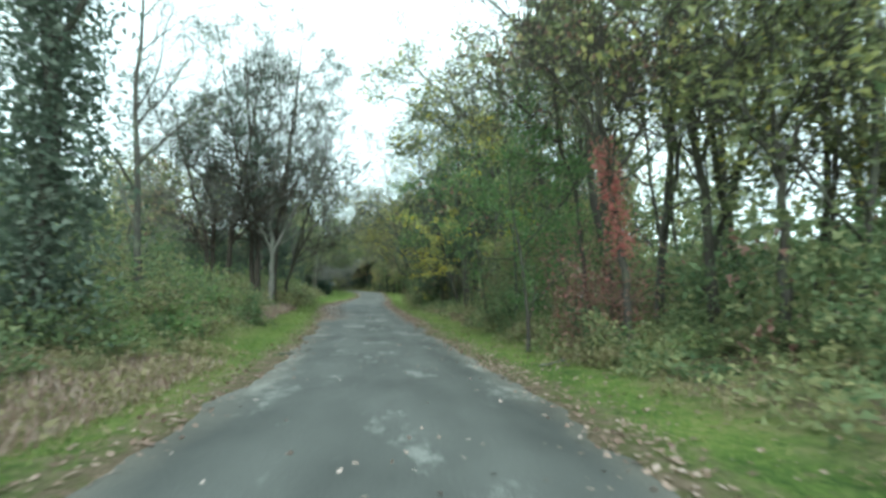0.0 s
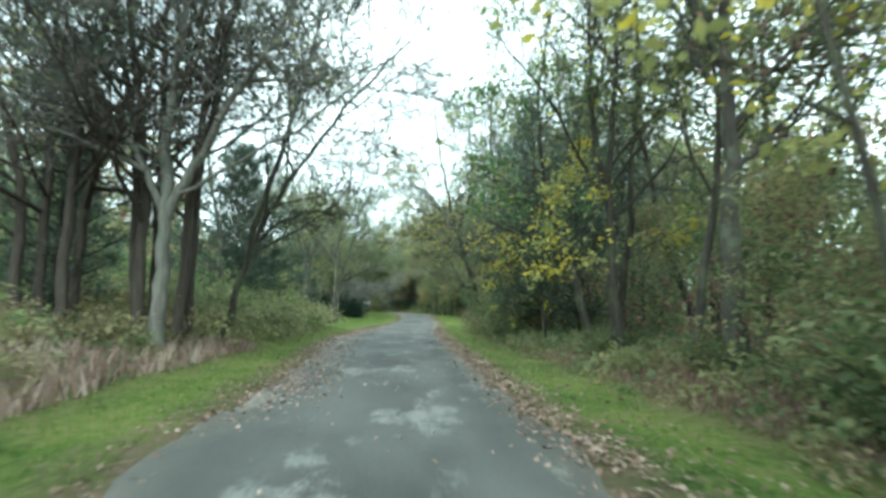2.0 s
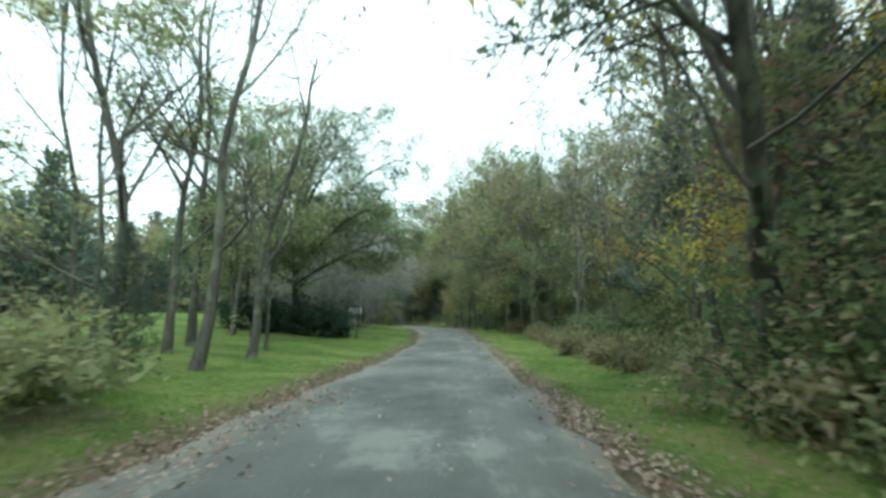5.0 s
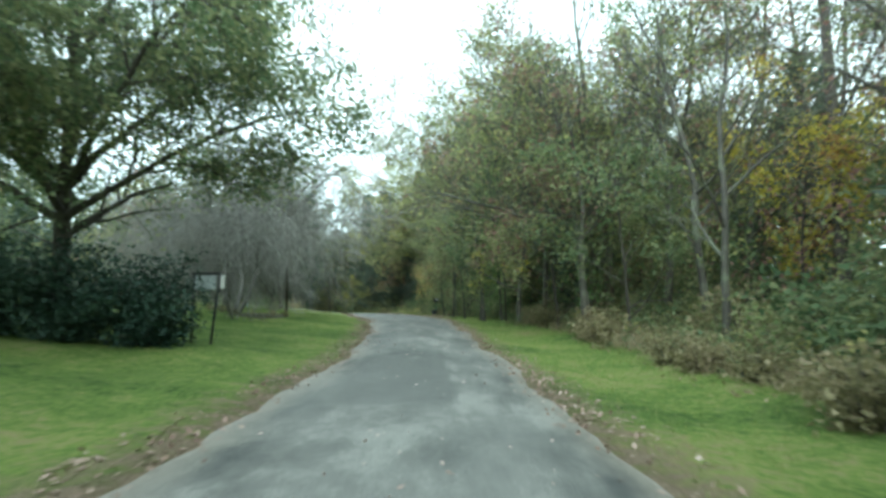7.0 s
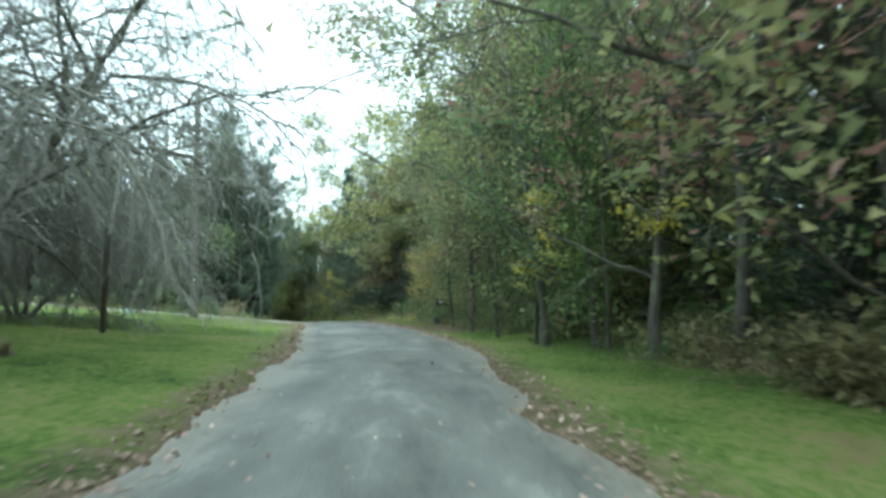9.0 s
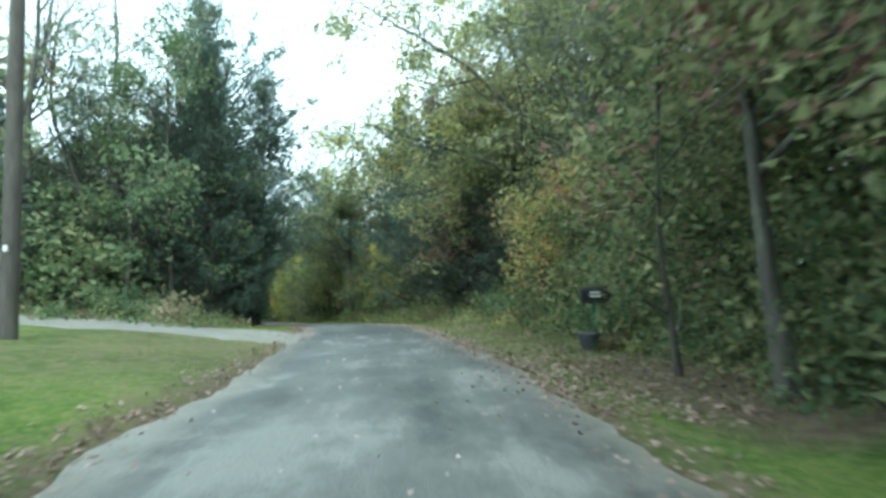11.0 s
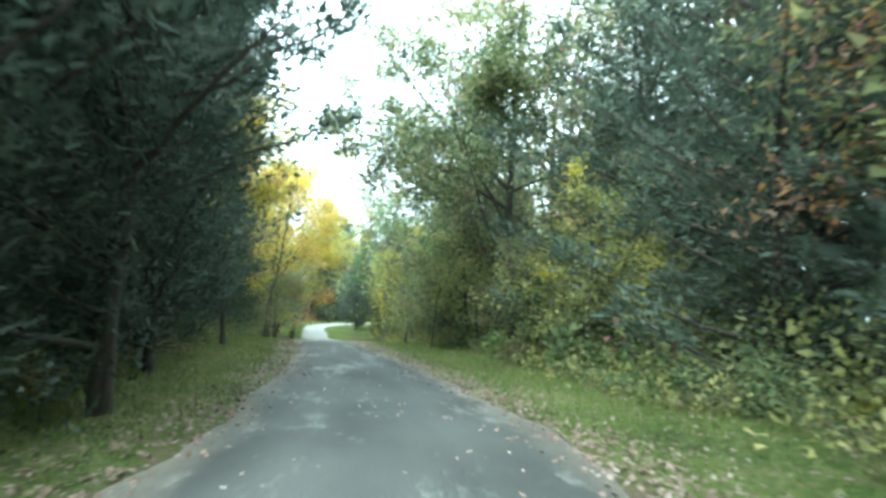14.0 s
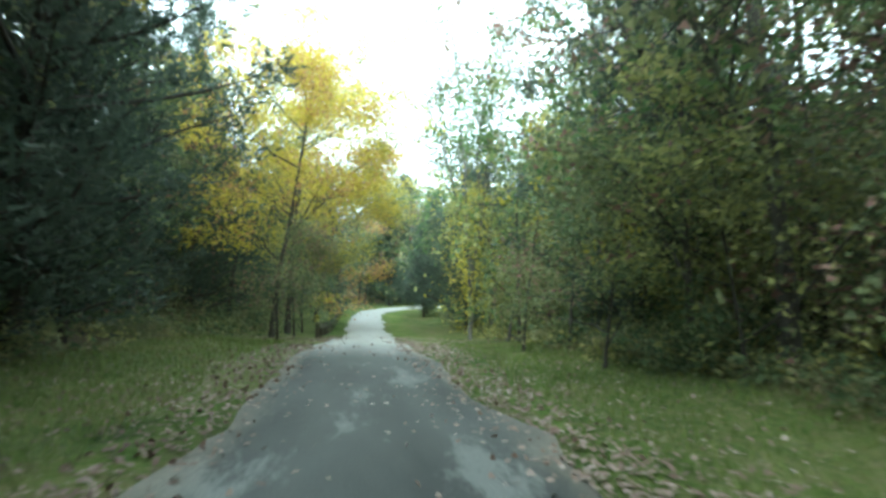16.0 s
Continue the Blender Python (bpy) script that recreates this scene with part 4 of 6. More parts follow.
place_own(make_shaped(246, [([(0, 0, -0.2), (0.45, 0, 2.3), (0.8, 0, 4.0), (0.95, 0, 6.0), (0.9, 0.2, 9.0), (1.2, 0.3, 12.5)], 0.12, 0.03)], FINE, BARK_BROWN, [("olive", 2500, 0.13, 0.3, 1.5, "")]), 2.3, 32.2, 0, "slim dark tree leaning away from the lane")
place_own(make_shaped(247, [([(0, 0, -0.2), (-0.05, 0, 3.0), (0.05, 0, 6.0), (0, 0.1, 10.0), (0.2, 0.2, 15.0)], 0.26, 0.06), ([(0, 0, 7.2), (-1.4, 0, 9.4), (-3.2, -0.2, 10.8), (-6.0, -0.4, 12.0)], 0.13, 0.03), ([(0, 0, 8.6), (-1.8, 0.4, 11.2), (-3.8, 0.6, 13.2), (-5.6, 0.8, 15.0)], 0.11, 0.03), ([(0, 0, 6.4), (-1.2, -0.8, 8.0), (-3.0, -1.8, 9.0), (-4.6, -2.4, 9.4)], 0.08, 0.02)],
                      FINE, BARK_GREY, [("olive", 3200, 0.13, 0.28, 2, ""), ("yellow", 900, 0.13, 0.25, 3, "yellowing leaves")]), 3.0, 31.2, 0, "stout grey woodland tree with bare limbs over the lane")
place_own(make_shaped(248, [([(0, 0, -0.2), (-0.7, 0, 2.4), (-1.5, 0, 5.0), (-1.7, 0, 8.0), (-1.2, 0, 11.5)], 0.13, 0.03)], [(9, 0.3, 75, 0.34, 0.1, 0.0), (6, 0.2, 50, 0.5, 0.15, -0.02), (5, 0.1, 44, 0.5, 0.2, -0.02)], BARK_BROWN, [("bright", 1500, 0.12, 0.2, 2.5, ""), ("lime", 300, 0.11, 0.2, 4, "yellowing leaves")]), 1.1, 36.8, 0, "leaning tree with yellow-green leaves in level sprays")
LAYERED = [(9, 0.3, 82, 0.62, 0.08, -0.01), (6, 0.25, 50, 0.5, 0.12, -0.03), (4, 0.2, 40, 0.5, 0.15, -0.05)]
place_own(make_shaped(249, [([(0, 0, -0.1), (-0.3, 0, 1.8), (-0.8, 0, 3.4), (-1.6, -0.2, 4.6)], 0.06, 0.015), ([(-0.4, 0, 2.2), (-1.1, -0.1, 2.9), (-2.3, -0.2, 3.2)], 0.03, 0.012)], LAYERED, BARK_BROWN, [("yellow", 420, 0.12, 0.1, 6, ""), ("olive", 200, 0.12, 0.12, 4, "greener leaves")]), 0.1, 41.2, 0, "slim tree with pale yellow leaves in flat layers beside the lane")
plant("light_yellow", 1.3, 34.5, 6, 6, 90)
plant("light_yellow", 2.0, 24.5, 8, 6, 90)
plant("cedar", 1.5, 43.0, 9)
plant("bare", 2.6, 39.6, 12)
plant("cedar", 3.8, 45.4, 11)
plant("olive", 3.6, 26.4, 14)
plant("pole_tree", 1.8, 37.4, 14)
plant("bare", -0.6, 49.6, 15)
plant("cedar", 2.2, 47.6, 12)
plant("cedar", 0.2, 46.6, 12)
plant("olive", 0.9, 50.5, 11)
place_own(make_shaped(205, [([(0, 0, -0.2), (-0.5, -1.1, 2.0), (-1.17, -2.5, 4.2), (-1.64, -3.5, 5.8), (-2.2, -3.8, 8.0), (-2.7, -4.0, 10.5), (-3.0, -4.2, 13.0)], 0.19, 0.03), ([(-1.64, -3.5, 5.7), (-1.0, -3.6, 7.5), (-0.8, -3.7, 9.5), (-1.0, -3.8, 12.0)], 0.11, 0.03),
                            ([(-1.17, -2.5, 4.2), (-2.2, -2.9, 5.1), (-3.4, -3.6, 5.5), (-5.2, -4.4, 5.8)], 0.07, 0.02), ([(-1.64, -3.5, 5.8), (-2.8, -3.7, 7.4), (-4.2, -4.2, 8.6), (-5.6, -4.6, 9.4)], 0.08, 0.02)], WIDE, BARK_GREY, [("olive", 3200, 0.10, 0.2, 2, ""), ("yellow", 1800, 0.10, 0.2, 3, "a few pale yellow leaves")]), -2.4, 54.8, 0, "leaning grey tree with a twiggy crown and a few pale leaves")
plant("bare", -0.2, 53.4, 14)
plant("olive", 1.2, 51.6, 14)
plant("bare", -1.0, 57.4, 14)
plant("olive", -0.4, 65.0, 12)
plant("yellow", 0.6, 59.0, 7)
plant("bare", -0.6, 62.0, 13)

# yard
def make_shade_tree():
    """A broad lawn tree: a short trunk, long level boughs, light feathery leaves above and a dense hanging skirt below."""
    rng = np.random.default_rng(210)
    boughs = [([(0, 0, -0.2), (0.05, 0, 2.2), (-0.1, 0.1, 5.0), (0.1, 0, 8.5), (0.3, 0, 12.5)], 0.26, 0.05)]
    for a, start, reach, rise in ((0, 2.8, 6.4, 2.6), (-35, 3.4, 6.4, 3.0), (28, 3.8, 6.0, 4.4), (60, 5.0, 4.6, 4.6), (-75, 3.0, 5.6, 2.2), (-115, 3.4, 6.4, 3.0), (-160, 2.8, 6.2, 2.4), (165, 3.8, 6.4, 3.4), (115, 5.0, 4.6, 4.6),
                                  (5, 4.8, 6.6, 5.6), (-55, 5.2, 5.6, 5.2), (-135, 5.0, 6.0, 5.4), (150, 5.4, 5.6, 5.4), (-10, 6.6, 5.0, 5.6)):
        c, d = math.cos(radians(a)), math.sin(radians(a))
        boughs.append(([(0, 0, start), (c * reach * 0.3, d * reach * 0.3, start + rise * 0.45), (c * reach * 0.65, d * reach * 0.65, start + rise * 0.85), (c * reach, d * reach, start + rise)], 0.11, 0.025))
    limbs, tips = grow_on(rng, boughs, [(13, 0.25, 52, 0.34, 0.11, 0.0), (7, 0.15, 44, 0.46, 0.15, -0.03), (5, 0.1, 42, 0.5, 0.18, -0.1)])
    low = [t for t in tips if t[:, 2].mean() < 6.8]
    high = [t for t in tips if t[:, 2].mean() >= 6.8]
    crowns = crown_parts(rng, low, 46000, 0.125, 0.36, "green", "olive", patchy=0.8, share=0.5) + crown_parts(rng, high, 34000, 0.11, 0.36, "green", "olive", patchy=1.0, share=0.4)
    return thing_of("tree", tube_mesh("trunk", limbs, BARK_BROWN), crowns)


place_own(make_shade_tree(), -18.6, 77.2, 0, "spreading green shade tree with low boughs on the lawn")
plant("green", -21.5, 77.0, 11)
plant("olive", -19.7, 71.9, 12)
plant("green", -20.4, 73.6, 11)
plant("pole_tree", -19.0, 72.6, 11)
plant("green", -24.0, 84.0, 10)
plant("holly", -16.3, 77.2, 2.2)
plant("holly", -17.9, 76.5, 2.3)
plant("holly", -19.6, 76.3, 2.2)
plant("holly", -21.6, 76.4, 2.2)


def make_weeping(seed, size):
    """A bare weeping fruit tree: a few leaning stems, limbs that arch over, and fine hanging twigs."""
    rng = np.random.default_rng(seed)
    limbs, twigs, tally = [], [], itertools.count()

    def arch(p, d, length, r, fall, bearer, steps, sides, keep):
        pts, own = [p], next(tally)
        for j in range(steps):
            d = unit(d + rng.normal(0, 0.13, 3) - np.array((0, 0, fall * (j + 1) / steps)))
            p = p + d * length / steps
            pts.append(p)
        pts = np.array(pts)
        keep.append((pts, np.maximum(r * np.linspace(1, 0.3, steps + 1), 0.009), sides, own, bearer))
        return pts, own

    def off(d, degrees):
        side = unit(np.cross(d, rng.normal(0, 1, 3)))
        a = radians(degrees * rng.uniform(0.6, 1.3))
        return unit(d * math.cos(a) + side * math.sin(a))

    for k in range(4):
        a = k * 1.57 + rng.uniform(-0.4, 0.4)
        stem, n0 = arch(np.array((0.15 * math.cos(a), 0.15 * math.sin(a), -0.2)), unit(np.array((0.42 * math.cos(a), 0.42 * math.sin(a), 1.0))), size * rng.uniform(0.52, 0.66), size * 0.0115, 0.05, -1, 8, 7, limbs)
        for i in range(11):
            f = 3 + (i * 5) // 10
            way = unit(stem[f] - stem[f - 1])
            bough, n1 = arch(stem[f], off(way, 48), size * rng.uniform(0.42, 0.6), size * 0.0056, 0.3, n0, 8, 5, limbs)
            for m in range(14):
                g = 1 + (m * 7) // 13
                spray, n2 = arch(bough[g], off(unit(bough[g] - bough[g - 1]), 50), size * rng.uniform(0.16, 0.3), size * 0.0028, 0.34, n1, 4, 3, twigs)
                for q in range(13):
                    arch(spray[1 + q % 4], off(unit(spray[1 + q % 4] - spray[q % 4]), 45), size * rng.uniform(0.07, 0.15), 0.009, 0.4, n2, 2, 3, twigs)
    return thing_of("tree", tube_mesh("trunk", limbs, BARK_PALE), [("crown", tube_mesh("crown", twigs, BARK_SILVER), "fine grey hanging twigs")])


place_own(make_weeping(216, 11.0), -20.6, 91.2, 0, "bare multi-stemmed weeping fruit tree on the lawn")
place_own(make_weeping(214, 7.6), -25.0, 99.0, 50, "bare multi-stemmed weeping fruit tree on the lawn")

# right, where the wood's edge comes close
plant("yellow", 0.9, 81.4, 7.0)
plant("light_yellow", -7.2, 95.0, 5)
plant("turning", -6.6, 93.6, 11)
plant("turning", -8.4, 97.4, 11, 8, 90)
plant("turning", -4.4, 86.0, 11)
plant("understory", -5.2, 88.4, 7)
plant("bare", -1.8, 85.0, 13)
plant("bare", -0.4, 89.4, 16)
plant("bare", -4.6, 84.4, 11)
plant("bare", -2.6, 78.2, 10)
plant("bare", -5.6, 92.4, 12)
plant("bare", -1.6, 72.6, 10)
plant("bare", -1.4, 81.6, 12)
plant("bare", 1.8, 87.4, 16)
plant("bare", -3.4, 90.4, 13)
plant("bare", 1.6, 75.0, 13)
plant("understory", -3.6, 83.0, 6)
plant("cedar", -3.8, 92.0, 9)
place_own(make_shaped(251, [([(0, 0, -0.2), (-0.2, 0, 4.0), (-0.6, 0.2, 8.0), (-1.6, 0.2, 12.0), (-2.6, 0, 15.5)], 0.22, 0.04), ([(-0.4, 0, 6.5), (-2.2, -0.8, 9.6), (-4.8, -1.8, 12.0), (-7.6, -2.4, 13.6)], 0.12, 0.03), ([(-0.4, 0, 6.5), (0.8, 1.0, 9.5), (1.6, 1.6, 13.0)], 0.12, 0.03)], WIDE, BARK_GREY,
                      [("olive", 9000, 0.13, 0.3, 1.5, ""), ("rust", 1600, 0.12, 0.3, 2.5, "browned leaves")]), -7.4, 104.2, 0, "tall tree with thinning olive leaves reaching over the lane")
place_own(make_shaped(252, [([(0, 0, -0.1), (-0.2, 0, 3.0), (-0.5, 0, 6.0), (-0.7, 0.3, 9.5)], 0.09, 0.03)], FINE, BARK_BROWN, [("olive", 1500, 0.13, 0.25, 1.5, "")], ("bright", 2600, 0.14, 0.42, 0, 0.12, 0.95, "light green creeper up the whole trunk")), -7.4, 95.4, 0, "slim tree overgrown with light green creeper")
plant("olive", -10.6, 108.0, 17, 5, 90)
plant("olive", -7.2, 105.4, 16)
plant("bare", -6.4, 99.6, 15)
plant("turning", -3.2, 95.2, 14)
place_own(make_shaped(259, [([(0, 0, -0.2), (0.1, 0, 3.0), (-0.2, -0.2, 6.0), (-0.8, -0.4, 9.5), (-1.2, -0.6, 14.5)], 0.24, 0.05), ([(0, 0, 4.6), (-1.6, -1.0, 5.8), (-3.2, -2.2, 6.6), (-4.6, -3.4, 8.0)], 0.13, 0.03), ([(-0.2, -0.2, 6.4), (-2.2, 0.4, 8.2), (-4.2, 0.6, 10.4), (-5.4, 0.8, 12.6)], 0.12, 0.03), ([(0, 0, 5.4), (1.4, -1.6, 7.4), (2.4, -3.0, 9.6), (3.0, -4.2, 11.8)], 0.11, 0.03)], WIDE, BARK_GREY,
                      [("olive", 7500, 0.13, 0.3, 1.6, ""), ("lime", 2600, 0.13, 0.28, 2, "yellowing leaves"), ("rust", 2200, 0.12, 0.3, 2.5, "browned leaves")]), -3.0, 89.2, 0, "old oak with crooked grey limbs and browning leaves")
PALE_LIMBS = [(12, 0.25, 55, 0.4, 0.12, 0.03), (7, 0.2, 44, 0.5, 0.17, 0.0), (6, 0.12, 44, 0.5, 0.2, 0.0)]
place_own(make_shaped(253, [([(0, 0, -0.2), (-0.5, 0, 4.5), (-0.9, 0, 7.2), (-1.1, 0, 10.5), (-1.6, 0, 14.0)], 0.16, 0.04), ([(-0.5, 0, 4.4), (-2.0, 0.2, 5.6), (-3.3, 0.5, 6.8), (-5.0, 0.5, 9.4)], 0.10, 0.03), ([(-0.7, 0, 5.4), (-2.6, -0.6, 5.8), (-4.6, -1.0, 6.2), (-6.0, -1.2, 7.6)], 0.07, 0.02)], PALE_LIMBS, BARK_PALE,
                      [("olive", 2400, 0.12, 0.25, 2, "")]), -7.6, 115.2, 0, "pale bare-limbed tree leaning out of the wood")
plant("understory", -9.6, 100.6, 6)
plant("understory", -10.6, 104.8, 6)
plant("understory", -11.6, 109.6, 6)
plant("understory", -8.6, 98.0, 6)
plant("cedar", -6.6, 112.6, 12)
plant("bare", -9.4, 105.5, 13, 5, 60)
plant("understory", -12.6, 119.2, 5)
place_own(make_shaped(225, [([(0, 0, -0.2), (-0.1, 0, 3.4), (-0.3, 0, 6.5), (-0.8, 0, 10.5), (-1.6, 0, 15.5)], 0.2, 0.05), ([(-0.2, 0, 5.6), (-2.0, -0.4, 6.8), (-4.4, -1.0, 7.6), (-7.4, -1.8, 8.6)], 0.11, 0.03), ([(-0.6, 0, 8.8), (-3.0, -0.4, 11.2), (-5.8, -1.2, 13.0), (-8.6, -1.8, 14.6)], 0.11, 0.03),
                            ([(-0.4, 0, 7.2), (-1.6, 1.8, 9.0), (-3.0, 3.6, 10.6)], 0.09, 0.03)], [(15, 0.2, 60, 0.36, 0.12, 0.02), (7, 0.2, 46, 0.5, 0.16, 0.0), (5, 0.12, 44, 0.5, 0.2, -0.03)], BARK_BROWN, [("olive", 10500, 0.13, 0.3, 1.4, ""), ("lime", 6500, 0.12, 0.26, 2, "lighter yellow-green leaves"), ("yellow", 1200, 0.12, 0.26, 3, "yellowing leaves")]), -13.9, 124.6, 0, "tall oak in olive leaf hanging over the lane")
plant("cedar", -12.6, 128.6, 12)
plant("olive", -14.4, 128.0, 18.5)
plant("olive", -15.2, 131.8, 18)
place_own(make_broadleaf(261, 5, "lime", 3400, 0.13, BARK_BROWN, first=0.15, wide=0.5, second="amber", share=0.35, patchy=2), -13.1, 118.3, 0, "small tree with yellow-green and amber leaves at the verge")
plant("olive", -18.2, 134.6, 16)
plant("tall_cedar", -24.6, 142.0, 17)
plant("tall_cedar", -21.6, 137.4, 16)
plant("turning", -31.6, 148.2, 18)
plant("olive", -28.4, 146.6, 18.5)
plant("cedar", -15.2, 129.2, 11)
plant("tall_cedar", -18.6, 133.2, 12.5)
plant("cedar", -17.0, 131.0, 9)

# corner by the drive, then the far end
plant("tall_cedar", -28.8, 123.6, 13.5)
place_own(make_cedar(258, 18, 54000, 0.18, width=0.52, low=0.02), -32.2, 127.3, 0, "tall broad dark cedar tapering to a point")
plant("bare", -31.2, 121.0, 11)
plant("tall_cedar", -29.6, 129.0, 14)
plant("cedar", -34.5, 122.0, 10)
plant("cedar", -38.0, 121.0, 10)
plant("bare", -37, 125, 20)
plant("bare", -40.5, 122.6, 19)
plant("bare", -33.6, 129.6, 16)
plant("bare", -43.6, 118.8, 19)
plant("bare", -34.6, 119.6, 17)
plant("cedar", -28.4, 126.4, 9)
plant("cedar", -33.4, 132.4, 11)
plant("cedar", -39.4, 137.2, 11)
plant("tall_cedar", -36.2, 133.6, 15)
plant("tall_cedar", -41.6, 140.4, 15)
plant("cedar", -43.6, 142.0, 9)
place_own(make_broadleaf(226, 9.5, "yellow", 4500, 0.15, BARK_BROWN, first=0.5, wide=0.3, second="amber", spread=0.25), -38.6, 139.2, 0, "slim yellow maple among dark cedars")
place_own(make_broadleaf(220, 12.4, "yellow", 34000, 0.14, BARK_BROWN, first=0.22, wide=0.58, second="lime", share=0.45, spread=0.45, patchy=0.5), -50.2, 153.6, 0, "bright yellow autumn maple beside the lane")
place_own(make_broadleaf(224, 10.6, "yellow", 15000, 0.135, BARK_BROWN, first=0.25, wide=0.5, second="amber", spread=0.3, patchy=0.8), -47.4, 150.4, 0, "bright yellow autumn maple overhanging the lane", tilt=8, toward=-60)
place_own(make_broadleaf(221, 12, "amber", 12000, 0.16, BARK_BROWN, first=0.12, wide=0.5, second="yellow", spread=0.35), -56.0, 160.8, 0, "amber autumn maple leaning over the lane", tilt=13, toward=-60)
plant("tall_cedar", -49.4, 145.0, 14)
plant("tall_cedar", -52.6, 150.6, 14)
plant("understory", -47.6, 151.6, 3.5)
plant("understory", -50.8, 155.0, 4.0)
plant("understory", -45.0, 148.6, 3.6)
plant("cedar", -57.5, 155.0, 12)
plant("cedar", -60.5, 163.0, 11)
plant("cedar", -61.5, 167.5, 10)
plant("cedar", -56.2, 172.6, 9)
plant("cedar", -57.0, 176.8, 9)
plant("cedar", -54.2, 169.4, 7)
plant("broad_cedar", -47.0, 164.0, 9)
plant("cedar", -45.8, 161.2, 7)
plant("lime", -40.6, 155.4, 7)
plant("bare", -44.0, 160.6, 12)
place_own(make_shaped(257, [([(0, 0, -0.2), (-0.1, 0, 3.0), (-0.5, 0, 7.0), (-1.2, 0, 12.5)], 0.10, 0.02), ([(0, 0, 2.4), (0.5, 0, 6.0), (0.8, 0, 11.5)], 0.07, 0.02), ([(0, 0, 2.8), (-0.9, -0.2, 6.5), (-2.2, -0.4, 10.0)], 0.07, 0.02)], [(9, 0.35, 34, 0.34, 0.1, 0.08), (6, 0.2, 38, 0.5, 0.15, 0.04), (5, 0.12, 44, 0.5, 0.2, 0.0)], BARK_PALE, [("olive", 1600, 0.13, 0.25, 2, "")],
                      ("yellow", 1300, 0.14, 0.6, 0, 0.15, 0.6, "yellow-green leaves clinging to the lower trunk")), -42.8, 156.5, 0, "slender tree with bare upswept limbs and yellow-green leaves below")
plant("light_yellow", -40.4, 156.0, 8)
for s, d, kind, h in ((177, -5.5, "far_cedar", 9), (181, -7, "far_green", 12), (186, -5.5, "far_cedar", 11), (190, -9, "far_green", 12), (194, -5, "far_olive", 12), (198, -8, "far_green", 12), (184, -12, "far_cedar", 11),
                      (192, -15, "far_olive", 12), (178, -11, "far_green", 12), (203, -6, "far_cedar", 12), (200, 5.5, "far_green", 11), (193, 6.0, "far_cedar", 9), (187, -8.5, "far_cedar", 10)):
    x, y = (v[0] for v in at_line(s, d))
    plant(kind, x, y, h)
for x, y, kind, h in ((-66, 182, "far_cedar", 13), (-68, 188, "far_green", 14), (-64.5, 192, "far_cedar", 12), (-70, 195, "far_olive", 15), (-63, 198, "far_green", 13), (-69, 181, "far_olive", 13), (-66, 176, "far_green", 11),
                      (-72, 186, "far_cedar", 13), (-60, 203, "far_cedar", 13), (-65, 179, "far_cedar", 9), (-67, 185, "far_cedar", 10), (-66, 190, "far_green", 12), (-58.4, 208, "far_green", 13), (-62, 205, "far_olive", 13)):
    plant(kind, x, y, h)
place_own(make_shaped(228, [([(0, 0, -0.2), (-0.17, -0.1, 2.6), (-0.3, -0.3, 6.8), (-0.1, -0.4, 12.0), (0.2, -0.4, 17.0)], 0.2, 0.05), ([(-0.3, -0.3, 6.4), (-1.6, -1.6, 8.0), (-2.9, -2.5, 9.4), (-4.4, -3.0, 11.4)], 0.10, 0.03), ([(-0.3, -0.3, 5.6), (-2.0, -2.6, 6.8), (-4.2, -6.0, 7.8)], 0.08, 0.02), ([(-0.2, -0.4, 8.6), (0.8, -3.0, 9.2), (1.2, -5.0, 9.8)], 0.08, 0.02)],
                      [(16, 0.2, 60, 0.34, 0.12, 0.02), (7, 0.2, 46, 0.5, 0.16, 0.0), (5, 0.12, 44, 0.5, 0.2, -0.03)], BARK_BROWN, [("green", 8500, 0.12, 0.26, 1.2, ""), ("olive", 8500, 0.12, 0.26, 1.5, "turning autumn leaves")]), -29.9, 145.4, 0, "tall oak with green boughs reaching over the lane")
plant("light_yellow", -25.8, 139.4, 5)
plant("understory", -36.0, 151.4, 6)
plant("tall_cedar", -35.0, 152.6, 15)
plant("olive", -37.4, 154.6, 14)
plant("understory", -37.8, 150.8, 4.5)
plant("understory", -34.6, 147.6, 4)
plant("light_yellow", -36.6, 151.0, 5.5)

# ---- woods on both sides ----
taken = [(o.matrix_basis.translation.x, o.matrix_basis.translation.y) for o in scene.objects if o.parent is None and o.get("category") == "tree"]


def free(x, y, gap):
    return all((x - a) ** 2 + (y - b) ** 2 > gap * gap for a, b in taken)


def fill(count, s_range, d_range, choice, h_range, gap):
    """Scatters trees of the kinds in choice over a stretch of the roadside."""
    wood = random.Random(f"{s_range} {d_range} {gap}")
    least = min(abs(d_range[0]), abs(d_range[1]))
    for _ in range(count * 8):
        if count <= 0:
            return
        s, d = wood.uniform(*s_range), wood.uniform(*d_range)
        x, y = (v[0] for v in at_line(s, d))
        if abs(on_line(x, y)[1][0]) < least - 0.2 or not free(x, y, gap):
            continue
        taken.append((x, y))
        plant(wood.choice(choice), x, y, wood.uniform(*h_range))
        count -= 1


